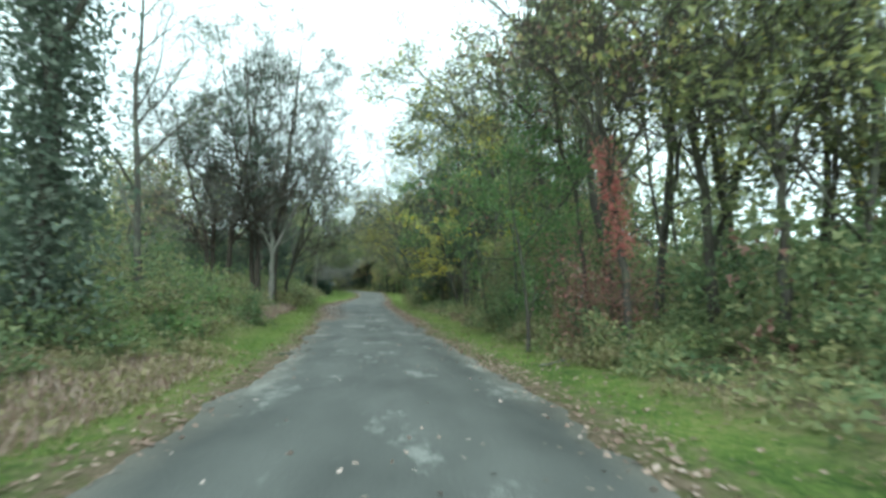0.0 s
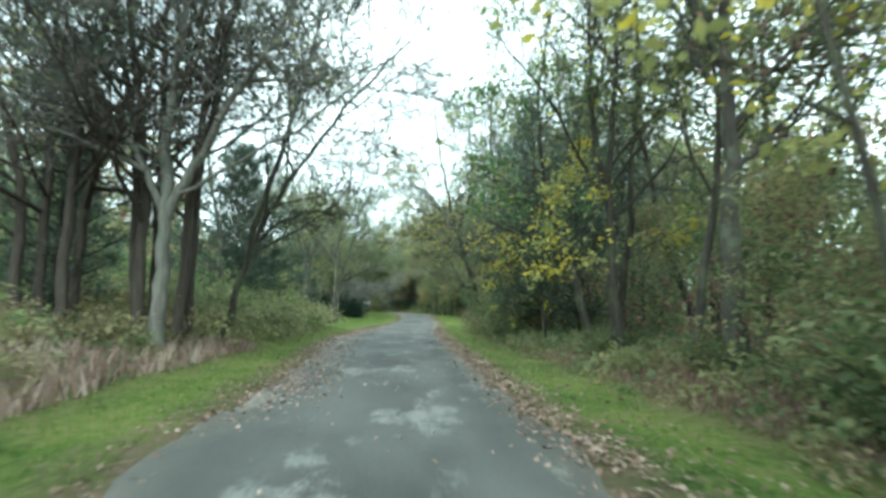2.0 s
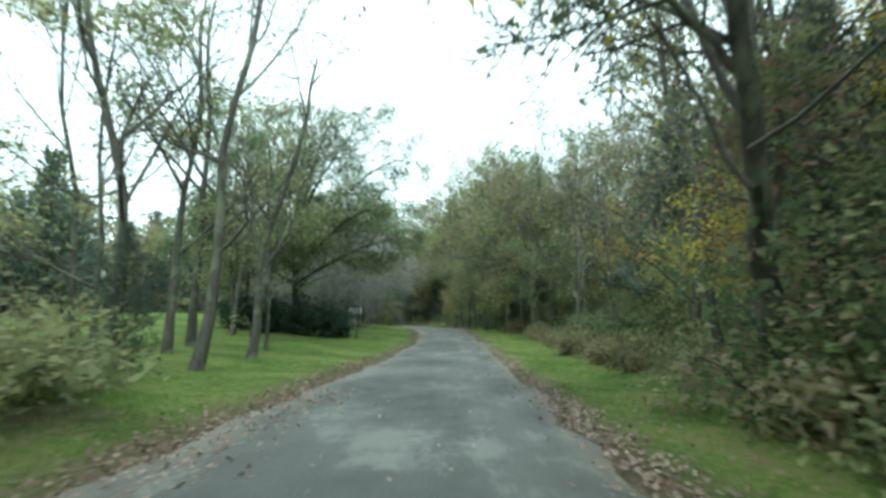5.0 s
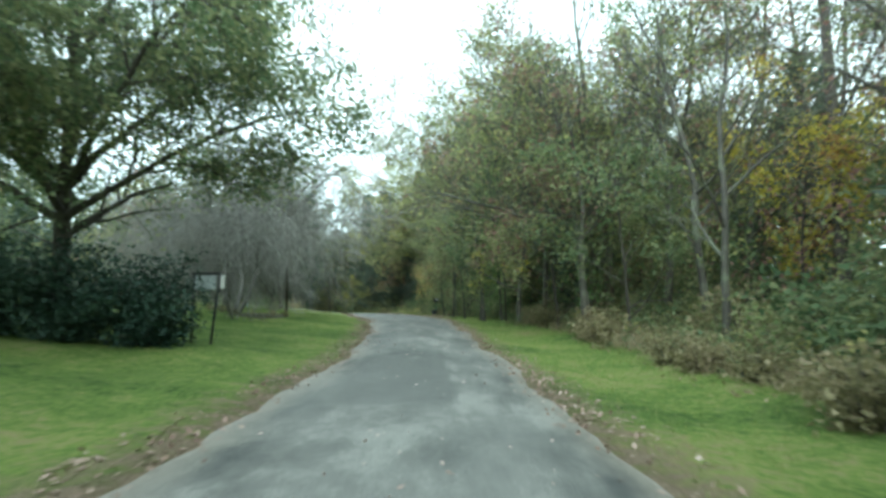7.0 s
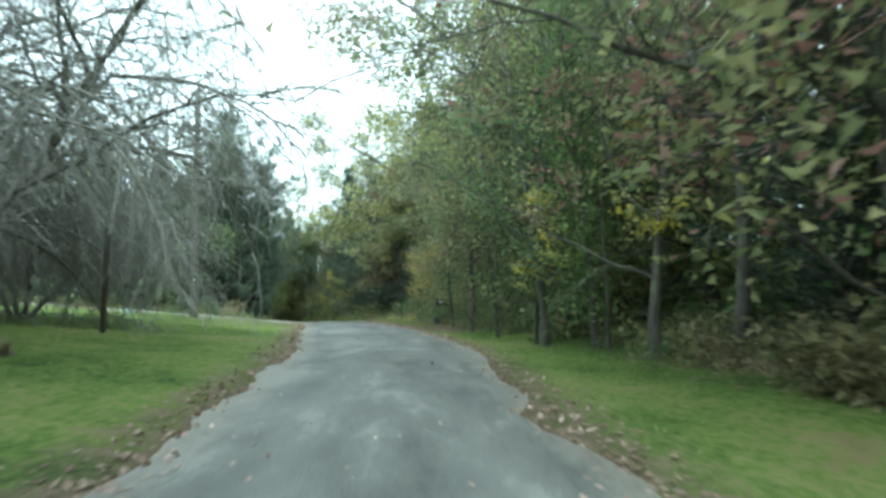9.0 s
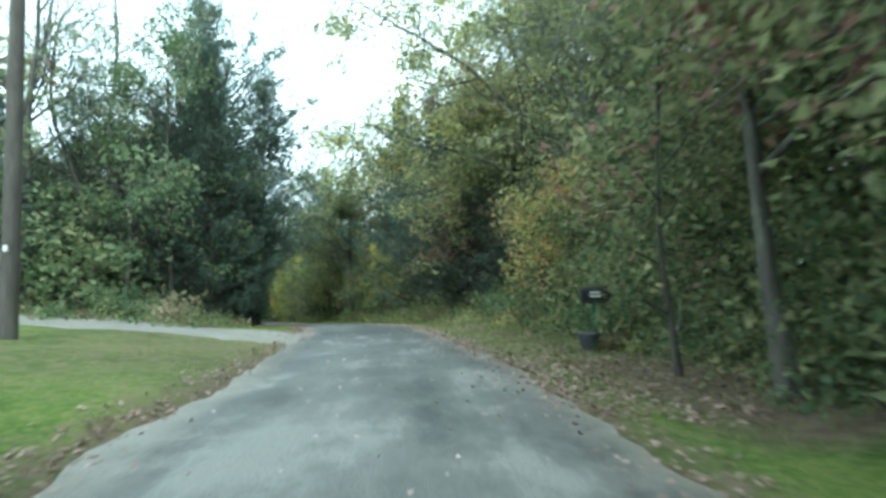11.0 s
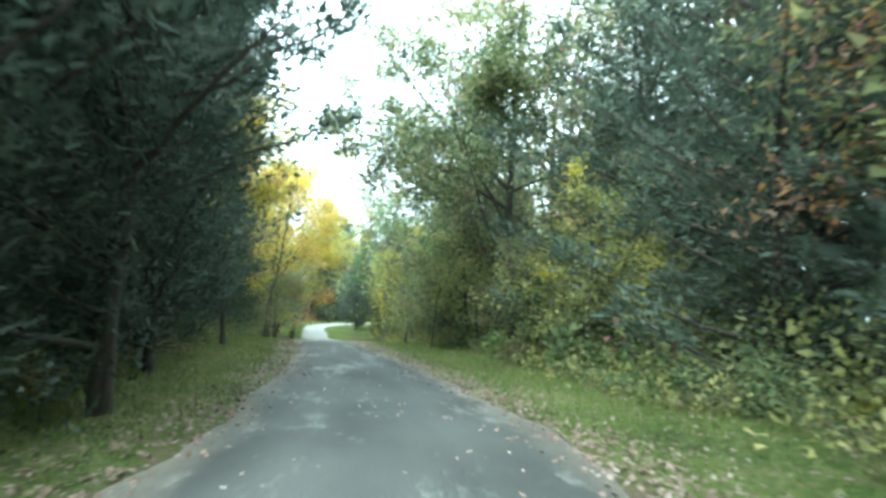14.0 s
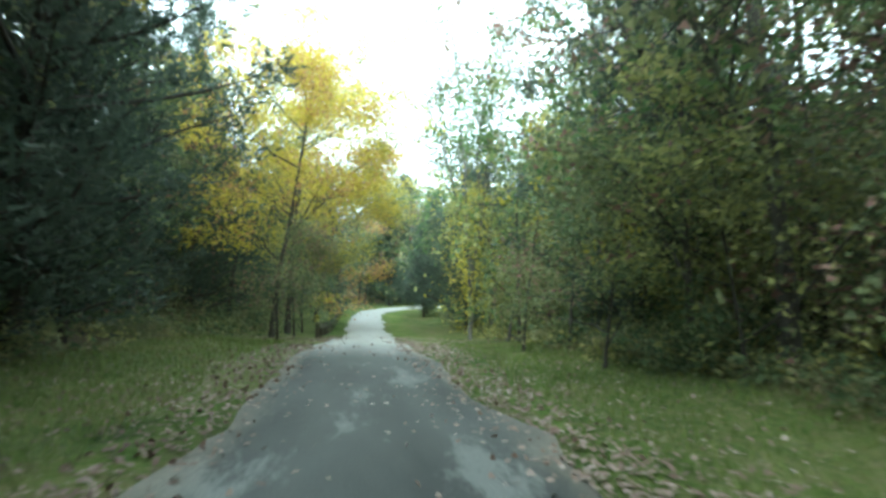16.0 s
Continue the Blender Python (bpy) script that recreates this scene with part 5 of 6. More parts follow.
# right side, front row then depth
fill(20, (14, 60), (7.4, 12), ["olive", "bare", "bare", "olive", "pole_tree"], (12, 17), 1.6)
fill(5, (9, 19), (9.0, 12.5), ["pole_tree", "olive"], (10, 14), 0.9)
fill(5, (19, 27), (5.4, 8), ["understory"], (2.0, 4.0), 1.0)
fill(5, (28, 44), (7.2, 10), ["understory"], (3.0, 6.0), 1.1)
fill(6, (44, 55), (5.2, 8), ["understory"], (3.0, 6.0), 1.2)
fill(8, (0, 44), (11, 22), ["pole_tree", "bare"], (11, 15), 2.4)
fill(7, (44, 60), (10, 24), ["far_green", "far_olive", "far_olive", "far_cedar"], (10, 15), 1.8)
fill(14, (58, 92), (10, 16), ["turning", "bare", "turning", "turning", "far_cedar"], (11, 14.5), 1.8)
fill(8, (58, 75), (8, 12), ["understory", "lime"], (3, 5), 1.0)
fill(6, (87, 95), (8, 12), ["understory", "lime"], (3.5, 6), 1.0)
fill(8, (58, 96), (-46, -30), ["bare"], (12, 15), 2.0)
fill(14, (60, 100), (11, 18), ["bare", "turning"], (13, 16), 1.8)
fill(18, (54, 97), (13, 26), ["far_green", "far_olive", "far_olive", "far_cedar"], (9, 13), 2.0)
fill(14, (94, 126), (7.4, 11), ["olive", "green", "olive", "bare"], (13, 17), 1.5)
fill(11, (94, 126), (6.3, 9.5), ["understory"], (3.5, 6.5), 0.9)
fill(20, (94, 132), (9, 24), ["far_green", "far_olive", "far_cedar"], (11, 15), 1.8)
fill(14, (124, 150), (8.8, 13), ["turning", "olive", "far_cedar", "olive"], (13, 17), 1.5)
fill(10, (150, 182), (5.8, 10), ["turning", "olive", "bright"], (8, 12), 1.5)
fill(13, (141, 176), (6.0, 8.6), ["lime"], (2.4, 5.0), 1.0)
fill(5, (130, 162), (7.0, 10), ["amber"], (5, 7), 1.2)
fill(10, (138, 172), (5.8, 9.5), ["understory"], (1.8, 4.2), 1.0)
fill(22, (124, 185), (10, 24), ["far_green", "far_olive", "far_cedar"], (10, 14), 1.9)
fill(9, (104, 131), (8.5, 15), ["green", "olive", "olive"], (16, 19.5), 1.8)
fill(5, (126, 168), (7.0, 9.0), ["light_yellow"], (3, 4.5), 1.2)
# left side
fill(5, (2, 22), (-14, -9), ["green", "pole_tree", "olive"], (7, 10), 1.8)
fill(3, (2, 16), (-9.5, -7), ["understory"], (3, 4), 1.2)
fill(18, (4, 54), (-32, -15), ["far_green", "far_olive", "far_cedar"], (6, 10), 2.2)
fill(10, (50, 66), (-30, -12), ["far_olive", "bare", "far_olive"], (8, 12), 2.0)
fill(24, (66, 122), (-46, -27), ["far_olive", "far_cedar", "far_cedar"], (8, 13), 2.0)
fill(14, (126, 156), (-11, -6.3), ["pole_tree", "pole_tree", "olive", "green", "cedar"], (11, 15), 1.5)
fill(20, (125, 178), (-24, -9), ["far_green", "far_cedar", "far_cedar", "far_olive"], (10, 14), 1.8)
fill(14, (158, 190), (-16, -5.2), ["olive", "green", "pole_tree"], (8, 12), 1.7)
# where the lane bends out of sight
fill(18, (182, 208), (-16, 16), ["far_green", "far_olive", "far_cedar"], (9, 13), 1.6)


def far_woods(name, count, leaf, label, seed, zones):
    """The unbroken wood behind the trees: many crowns of coarse leaves on thin trunks, too far to count."""
    rng = np.random.default_rng(seed)
    cs = []
    for s0, s1, d0, d1, n, h in zones:
        for _ in range(n):
            s, d = rng.uniform(s0, s1), rng.uniform(d0, d1)
            x, y = (v[0] for v in at_line(s, d))
            if abs(on_line(x, y)[1][0]) < min(abs(d0), abs(d1)) - 1:
                continue
            hh = h * rng.uniform(0.7, 1.15)
            k = count
            u = rng.uniform(0, 1, k)
            r = (0.9 + 1.9 * np.sin(np.pi * np.clip(u * 0.9 + 0.1, 0, 1))) * np.sqrt(rng.uniform(0.1, 1, k))
            a = rng.uniform(0, 6.28, k)
            z = ground_z(x, y)[0] - 0.3
            cs.append(np.stack([x + r * np.cos(a), y + r * np.sin(a), z + u * hh], 1))
    return tagged(new(name, quads_mesh(name, leaf_corners(rng, np.concatenate(cs), 0.62, narrow=0.7, flat=0.3), LEAF[leaf])), label, "woods", kind="stuff")


RIGHT = [(-10, 8, 22, 40, 8, 12), (8, 48, 22, 40, 20, 4.5), (48, 200, 22, 40, 65, 12)]
LEFT = [(-5, 66, -46, -24, 34, 9), (66, 126, -47, -38, 34, 11), (126, 160, -38, -20, 20, 12), (158, 205, -34, -14, 34, 11)]
END = [(196, 212, -24, 24, 34, 11)]
far_woods("far_woods", 300, "green", "dense green woods far behind the roadside trees", 31, RIGHT + END)
far_woods("far_woods", 260, "olive", "thinning olive woods far behind the roadside trees", 32, RIGHT + LEFT)
far_woods("far_woods", 300, "cedar", "dark evergreen woods far behind the lawn", 33, LEFT + END)


def outer_woods(seed, crowns, per):
    """The wooded country all round, far out of reach of the lane."""
    rng = np.random.default_rng(seed)
    x, y = rng.uniform(-150, 110, crowns * 3), rng.uniform(-60, 270, crowns * 3)
    s, d = on_line(x, y)
    ok = (np.abs(d) > 44) | (s < -26)
    x, y = x[ok][:crowns], y[ok][:crowns]
    k = len(x)
    u = rng.uniform(0, 1, (k, per))
    reach = (1.0 + 2.4 * np.sin(np.pi * (u * 0.9 + 0.1))) * np.sqrt(rng.uniform(0.1, 1, (k, per)))
    a, h = rng.uniform(0, 6.28, (k, per)), rng.uniform(9, 15, (k, 1))
    c = np.stack([x[:, None] + reach * np.cos(a), y[:, None] + reach * np.sin(a), -1.8 + u * h], 2).reshape(-1, 3)
    return tagged(new("outer_woods", quads_mesh("outer_woods", leaf_corners(rng, c, 0.85, narrow=0.75, flat=0.35), LEAF["green"])), "dense green woods all round the lane", "woods", kind="stuff")


outer_woods(35, 300, 150)


def thicket(name, leaf, label, seed, zones, per=50, size=0.28):
    """The tangle deep in the wood: lumps of leaf heaped from the ground up between the trunks, too thick to count."""
    rng = np.random.default_rng(seed)
    cs = []
    for s0, s1, d0, d1, lumps, tall in zones:
        s, d = rng.uniform(s0, s1, lumps), rng.uniform(d0, d1, lumps)
        x, y = at_line(s, d)
        ok = np.abs(on_line(x, y)[1]) > min(abs(d0), abs(d1)) - 0.8
        x, y = x[ok], y[ok]
        k = len(x)
        z = ground_z(x, y) + tall * rng.beta(0.9, 1.3, k)
        way = rng.normal(0, 1, (k, per, 3))
        way /= np.linalg.norm(way, axis=2)[:, :, None]
        r = rng.uniform(0.7, 1.7, (k, 1, 1)) * rng.uniform(0.2, 1, (k, per, 1)) ** 0.5
        c = np.stack([x, y, z], 1)[:, None] + way * r * np.array((1, 1, 0.75))
        cs.append(c.reshape(-1, 3))
    c = np.concatenate(cs)
    c = c[c[:, 2] > -1.6]
    return tagged(new(name, quads_mesh(name, leaf_corners(rng, c, size, narrow=0.65, flat=0.35), LEAF[leaf])), label, "woods", kind="stuff")


DEEP = [(0, 10, 8, 15, 50, 5), (10, 26, 8.5, 15, 60, 3.0), (26, 44, 9, 16, 70, 2.6), (46, 56, 8, 15, 60, 6), (56, 96, 11, 18, 240, 6.5), (94, 150, 8, 15, 420, 7), (150, 186, 8, 15, 220, 6), (124, 178, -17, -8, 380, 7), (172, 192, -20, -5, 220, 9), (192, 222, -16, -4.4, 420, 9), (184, 222, 5, 14, 240, 8)]
thicket("thicket", "green", "dense green thicket between the trunks of the wood", 51, DEEP + [(0, 54, -18, -10, 130, 3.5), (64, 122, -42, -28, 70, 5)])
thicket("thicket", "olive", "thinning olive thicket between the trunks of the wood", 52, [(a, b, c, d, n // 2, h) for a, b, c, d, n, h in DEEP])
thicket("thicket", "rust", "brown autumn thicket between the trunks of the wood", 54, [(112, 180, 6.6, 12, 190, 5.5), (56, 96, 9.5, 14, 90, 5), (0, 54, 6.5, 11, 60, 3), (126, 176, -12, -6.5, 80, 4)], 44, 0.17)
thicket("thicket", "cedar", "dark evergreen thicket deep in the wood", 53, [(a, b, c + (2 if c > 0 else -2), d + (2 if c > 0 else -2), n // 2, h) for a, b, c, d, n, h in DEEP] + [(0, 54, -20, -12, 90, 4), (64, 122, -42, -29, 180, 5)])


NEAR = [(96, 119, 6.2, 8.6, 300, 7.5), (58, 78, 8.6, 11, 110, 4.0), (86, 96, 8.4, 11, 90, 6.0), (4, 30, 6.8, 9.5, 110, 2.6), (119, 142, 7.4, 10, 120, 2.0), (142, 150, 7.4, 10, 60, 4.5), (150, 176, 6.4, 9.5, 200, 6.0)]
NEAR += [(97, 118, 5.4, 6.8, 120, 2.2)]
thicket("thicket", "olive", "tangle of olive creepers and saplings at the wood's edge", 55, NEAR, 64, 0.15)
thicket("thicket", "green", "tangle of green creepers and saplings at the wood's edge", 56, [(a, b, c, d, int(n * (0.8 if b < 40 or 96 <= a < 119 else 0.3)), h) for a, b, c, d, n, h in NEAR], 64, 0.15)
thicket("thicket", "lime", "yellow-green creepers and saplings at the wood's edge", 58, [(58, 78, 8.2, 10.5, 24, 4.5), (80, 98, 7.6, 10, 34, 6.0), (119, 144, 6.2, 8.2, 60, 1.5), (144, 150, 6.6, 9, 30, 4.0), (150, 178, 5.8, 8.4, 130, 5.5), (150, 172, 6.6, 9.0, 40, 9)], 56, 0.14)
thicket("thicket", "rust", "brown leaves hanging on at the wood's edge", 59, [(60, 98, 8.0, 11, 60, 9.0), (124, 146, 7.0, 10, 36, 6), (148, 170, 6.0, 8.4, 26, 5.0)], 40, 0.13)
thicket("thicket", "bright", "light green creepers hanging at the wood's edge", 57, [(98, 112, 5.8, 7.4, 60, 7), (18, 25, 5.6, 8.0, 40, 5), (120, 150, 6.6, 8.5, 30, 2.5), (86, 96, 6.6, 8.2, 30, 5)], 60, 0.14)


# ---- undergrowth ----
def brush(count, s_range, d_range, choice, h_range):
    wood = random.Random(f"{s_range} {d_range}")
    for _ in range(count):
        s, d = wood.uniform(*s_range), wood.uniform(*d_range)
        x, y = (v[0] for v in at_line(s, d))
        plant(wood.choice(choice), x, y, wood.uniform(*h_range))


brush(28, (1, 27), (-8.5, -5.2), ["bramble", "fresh", "shrub", "bramble"], (1.2, 2.6))
brush(12, (1, 27), (-5.4, -4.6), ["bramble", "seedling", "weeds"], (0.5, 1.0))
brush(38, (35, 55), (-9.5, -5.9), ["bramble", "bramble", "bramble", "fresh"], (1.9, 3.1))
brush(14, (26, 34), (-8, -5.2), ["bramble", "weeds", "weeds"], (0.6, 1.4))
brush(14, (16, 28), (4.9, 8), ["shrub", "bramble", "shrub"], (1.0, 2.2))
brush(14, (28, 44), (5.0, 9), ["shrub", "bramble", "shrub"], (0.7, 1.5))
brush(12, (44, 55), (4.9, 8), ["shrub", "bramble", "shrub"], (1.2, 2.8))
brush(9, (5, 14), (6, 10), ["shrub", "bramble"], (0.8, 1.6))
brush(10, (7, 14.5), (5.2, 7.8), ["shrub", "bramble", "shrub"], (0.7, 1.5))
brush(5, (11, 15), (4.2, 5.2), ["shrub", "bramble"], (0.8, 1.3))
brush(36, (54, 95), (6.4, 10.5), ["bramble", "weeds", "shrub", "bramble"], (1.2, 2.6))
brush(26, (56, 92), (5.0, 6.4), ["weeds"], (0.7, 1.4))
brush(30, (92, 126), (6.2, 9.5), ["shrub", "bramble", "seedling", "fresh"], (0.7, 2.0))
brush(32, (112, 176), (5.6, 8.5), ["seedling", "shrub", "bramble", "seedling"], (0.7, 2.0))
brush(28, (126, 176), (-8.5, -5.2), ["shrub", "bramble", "seedling", "weeds"], (0.6, 2.0))
brush(12, (120, 130), (-24, -6), ["shrub", "bramble", "weeds"], (0.8, 1.8))


# ---- low growth at the wood's edge, too thick to count ----
def undergrowth(name, leaf, label, seed, zones, size=0.13):
    """Knee-high growth: loose leaves heaped into low uneven clumps."""
    rng = np.random.default_rng(seed)
    cs = []
    for s0, s1, d0, d1, clumps, tall in zones:
        s, d = rng.uniform(s0, s1, clumps), rng.uniform(d0, d1, clumps)
        h, r = tall * rng.uniform(0.35, 1.2, clumps), rng.uniform(0.25, 0.75, clumps)
        k = 38
        a, q = rng.uniform(0, 6.28, (clumps, k)), np.sqrt(rng.uniform(0, 1, (clumps, k)))
        dd, ss = d[:, None] + r[:, None] * q * np.cos(a), s[:, None] + r[:, None] * q * np.sin(a)
        up = h[:, None] * (1 - q * q) ** 0.5 * rng.uniform(0.15, 1, (clumps, k))
        x, y = at_line(ss.ravel(), dd.ravel())
        cs.append(np.stack([x, y, height_at(ss.ravel(), dd.ravel()) + up.ravel()], 1))
    c = leaf_corners(rng, np.concatenate(cs), size, flat=0.4)
    return tagged(new(name, quads_mesh(name, c, LEAF[leaf])), label, "undergrowth", kind="stuff")


EDGE = [(0, 56, 4.2, 9, 320, 0.7), (56, 94, 5.6, 10, 200, 0.9), (92, 128, 5.0, 9, 200, 0.8), (126, 182, 5.2, 10, 300, 0.8), (124, 182, -10, -4.9, 300, 0.8), (2, 55, -9, -5.0, 220, 0.8), (121, 127, -30, -6, 70, 0.7), (158, 196, -20, -4, 200, 0.9)]
undergrowth("undergrowth", "green", "knee-high green undergrowth along the wood's edge", 41, EDGE)
undergrowth("undergrowth", "olive", "knee-high olive undergrowth along the wood's edge", 42, EDGE)
undergrowth("undergrowth", "weed", "dry brown weeds along the wood's edge", 43, [(0, 56, 3.9, 7, 160, 0.45), (1, 14, -5.6, -3.2, 110, 0.4), (56, 94, 4.9, 8, 260, 0.8), (92, 128, 4.6, 8, 80, 0.4), (126, 182, 4.9, 8, 120, 0.5), (124, 182, -8, -4.6, 120, 0.5), (20, 55, -8, -4.8, 160, 0.7), (121, 127, -30, -6, 50, 0.5)], 0.10)
undergrowth("undergrowth", "lime", "low yellow-green growth at the wood's edge", 45, [(112, 178, 4.9, 8.0, 240, 0.8), (126, 176, -8.5, -4.9, 70, 0.6), (34, 55, -8.5, -5.2, 120, 1.2), (58, 96, 6, 9, 60, 0.9)], 0.12)
undergrowth("undergrowth", "yellow", "low yellow autumn seedlings at the wood's edge", 44, [(116, 160, 6.4, 9, 20, 0.7), (40, 60, 6, 8, 8, 0.5)], 0.13)


# ---- grass blades and fallen leaves ----
def scatter_grass(name, count, s_range, d_range, tall, label, leaf="grass", seed=1):
    rng = np.random.default_rng(seed)
    s, d = rng.uniform(*s_range, count), rng.uniform(*d_range, count)
    ok = past_edge(s, d) > rng.exponential(0.3, count) + 0.15
    s, d = s[ok], d[ok]
    count = len(s)
    x, y = at_line(s, d)
    z = height_at(s, d)
    a = rng.uniform(0, 6.28, count)
    h = tall * rng.uniform(0.4, 1.2, count)
    w = 0.006 + 0.05 * h
    lean = rng.normal(0, 0.4, (count, 2)) * h[:, None]
    c = np.stack([np.stack([x + w * np.cos(a), y + w * np.sin(a), z - 0.01], 1), np.stack([x - w * np.cos(a), y - w * np.sin(a), z - 0.01], 1), np.stack([x + lean[:, 0], y + lean[:, 1], z + h], 1)], 1)
    return tagged(new(name, quads_mesh(name, c, LEAF[leaf])), label, "grass", kind="stuff")


scatter_grass("grass", 26000, (0, 150), (1.9, 5.6), 0.085, "short green grass on the lane's verge", seed=1)
scatter_grass("grass", 24000, (0, 56), (-6.2, -2.5), 0.085, "short green grass on the lane's verge", seed=2)
scatter_grass("grass", 9000, (23, 37), (-9.5, -4.4), 0.42, "dry brownish grass on the bank", leaf="fallen", seed=6)
scatter_grass("grass", 5000, (24, 42), (4.2, 6.4), 0.2, "dry brownish grass on the verge", leaf="fallen", seed=7)
scatter_grass("grass", 5000, (0, 12), (-5.6, -3.2), 0.2, "dry brownish grass on the verge", leaf="fallen", seed=8)
scatter_grass("grass", 4500, (62, 92), (5.4, 8.0), 0.36, "tall dry brownish grass at the wood's edge", leaf="weed", seed=9)
scatter_grass("grass", 24000, (54, 114), (-12, -2.6), 0.045, "short mown lawn grass", seed=3)
scatter_grass("grass", 22000, (123, 160), (-5.2, -2.3), 0.11, "rough grass on the lane's verge", seed=4)
scatter_grass("grass", 22000, (112, 160), (2.2, 6), 0.12, "rough grass on the lane's verge", seed=5)


def scatter_leaves(name, count, s_range, off, spread, label, seed, side=0, size=0.075):
    """Fallen leaves; off: metres beyond the edge of the worn surface on that side (-1 or 1), or off the road's line where side is 0."""
    rng = np.random.default_rng(seed)
    s, d = rng.uniform(*s_range, count), rng.normal(off, spread, count)
    drift = np.array([noise.noise(Vector((v * 0.35, seed, 0))) for v in s]) > rng.uniform(-0.75, 0.35, count)
    s, d = s[drift], d[drift]
    if side:
        d = side * (d + (edge_left(s) if side < 0 else edge_right(s)))
    x, y = at_line(s, d)
    on_road = past_edge(s, d) < -0.1
    e = np.where(d < 0, edge_left(s), edge_right(s))
    z = np.where(on_road, np.interp(s, LINE_S, LINE[:, 2]) + 0.02 + 0.045 * (1 - np.clip(d / e, -1, 1) ** 2), height_at(s, d) + 0.025)
    c = leaf_corners(rng, np.stack([x, y, z], 1), size, narrow=0.7, flat=0.93, three=False)
    return tagged(new(name, quads_mesh(name, c, LEAF["fallen"])), label, "leaves", kind="stuff")


LITTER = "brown fallen leaves along the lane's edge"
scatter_leaves("fallen_leaves", 12000, (0, 165), 0.12, 0.26, LITTER, 11, 1)
scatter_leaves("fallen_leaves", 11000, (0, 165), 0.15, 0.28, LITTER, 12, -1)
scatter_leaves("fallen_leaves", 5000, (26, 58), -0.5, 0.45, "brown leaves and dirt strewn over the lane's broken margin", 20, -1)
scatter_leaves("fallen_leaves", 5000, (24, 60), 0.15, 0.25, LITTER, 21, 1)
scatter_leaves("fallen_leaves", 16000, (107, 130), 1.2, 0.9, "drift of fallen leaves under the wood's edge", 13, 1)
scatter_leaves("fallen_leaves", 6000, (118, 160), 0.4, 0.45, "pale fallen leaves along the lane's edge", 15, -1)
scatter_leaves("fallen_leaves", 6000, (124, 160), 0.35, 0.45, "pale fallen leaves along the lane's edge", 16, 1)
scatter_leaves("fallen_leaves", 6000, (112, 165), 1.6, 1.2, "brown fallen leaves strewn over the rough verge", 17, 1)
scatter_leaves("fallen_leaves", 4500, (124, 165), 1.6, 1.1, "brown fallen leaves strewn over the rough verge", 18, -1)
scatter_leaves("fallen_leaves", 3000, (0, 56), 1.2, 0.8, "brown fallen leaves strewn over the verge", 19, 1)
scatter_leaves("fallen_leaves", 1500, (0, 165), 0, 1.1, "scattered fallen leaves on the asphalt", 14, 0, 0.06)


# ---- trees too deep in the wood to count, joined ----
def join_deep():
    tops = [o for o in scene.objects if o.parent is None and "deep " in o.get("label", "")]
    co, loops, totals, slot, mats, base = [], [], [], [], [], 0
    for top in tops:
        m = np.array(top.matrix_basis)
        for ob in list(top.children):
            me = ob.data
            k = len(me.vertices)
            p = np.empty(k * 3, dtype=np.float32)
            me.vertices.foreach_get("co", p)
            co.append(p.reshape(-1, 3) @ m[:3, :3].T + m[:3, 3])
            v = np.empty(len(me.loops), dtype=np.int32)
            me.loops.foreach_get("vertex_index", v)
            t = np.empty(len(me.polygons), dtype=np.int32)
            me.polygons.foreach_get("loop_total", t)
            if me.materials[0] not in mats:
                mats.append(me.materials[0])
            loops.append(v + base)
            totals.append(t)
            slot.append(np.full(len(t), mats.index(me.materials[0]), dtype=np.int32))
            base += k
            bpy.data.objects.remove(ob)
        bpy.data.objects.remove(top)
    co, loops, totals, slot = np.concatenate(co), np.concatenate(loops), np.concatenate(totals), np.concatenate(slot)
    me = bpy.data.meshes.new("deep_woods")
    me.vertices.add(len(co))
    me.vertices.foreach_set("co", co.astype(np.float32).ravel())
    me.loops.add(len(loops))
    me.loops.foreach_set("vertex_index", loops)
    me.polygons.add(len(totals))
    me.polygons.foreach_set("loop_start", np.r_[0, np.cumsum(totals)[:-1]].astype(np.int32))
    me.polygons.foreach_set("loop_total", totals)
    for mat in mats:
        me.materials.append(mat)
    me.polygons.foreach_set("material_index", slot)
    me.update(calc_edges=True)
    tagged(new("deep_woods", me), "green, olive and dark cedar trees deep in the wood", "woods", kind="stuff")


join_deep()


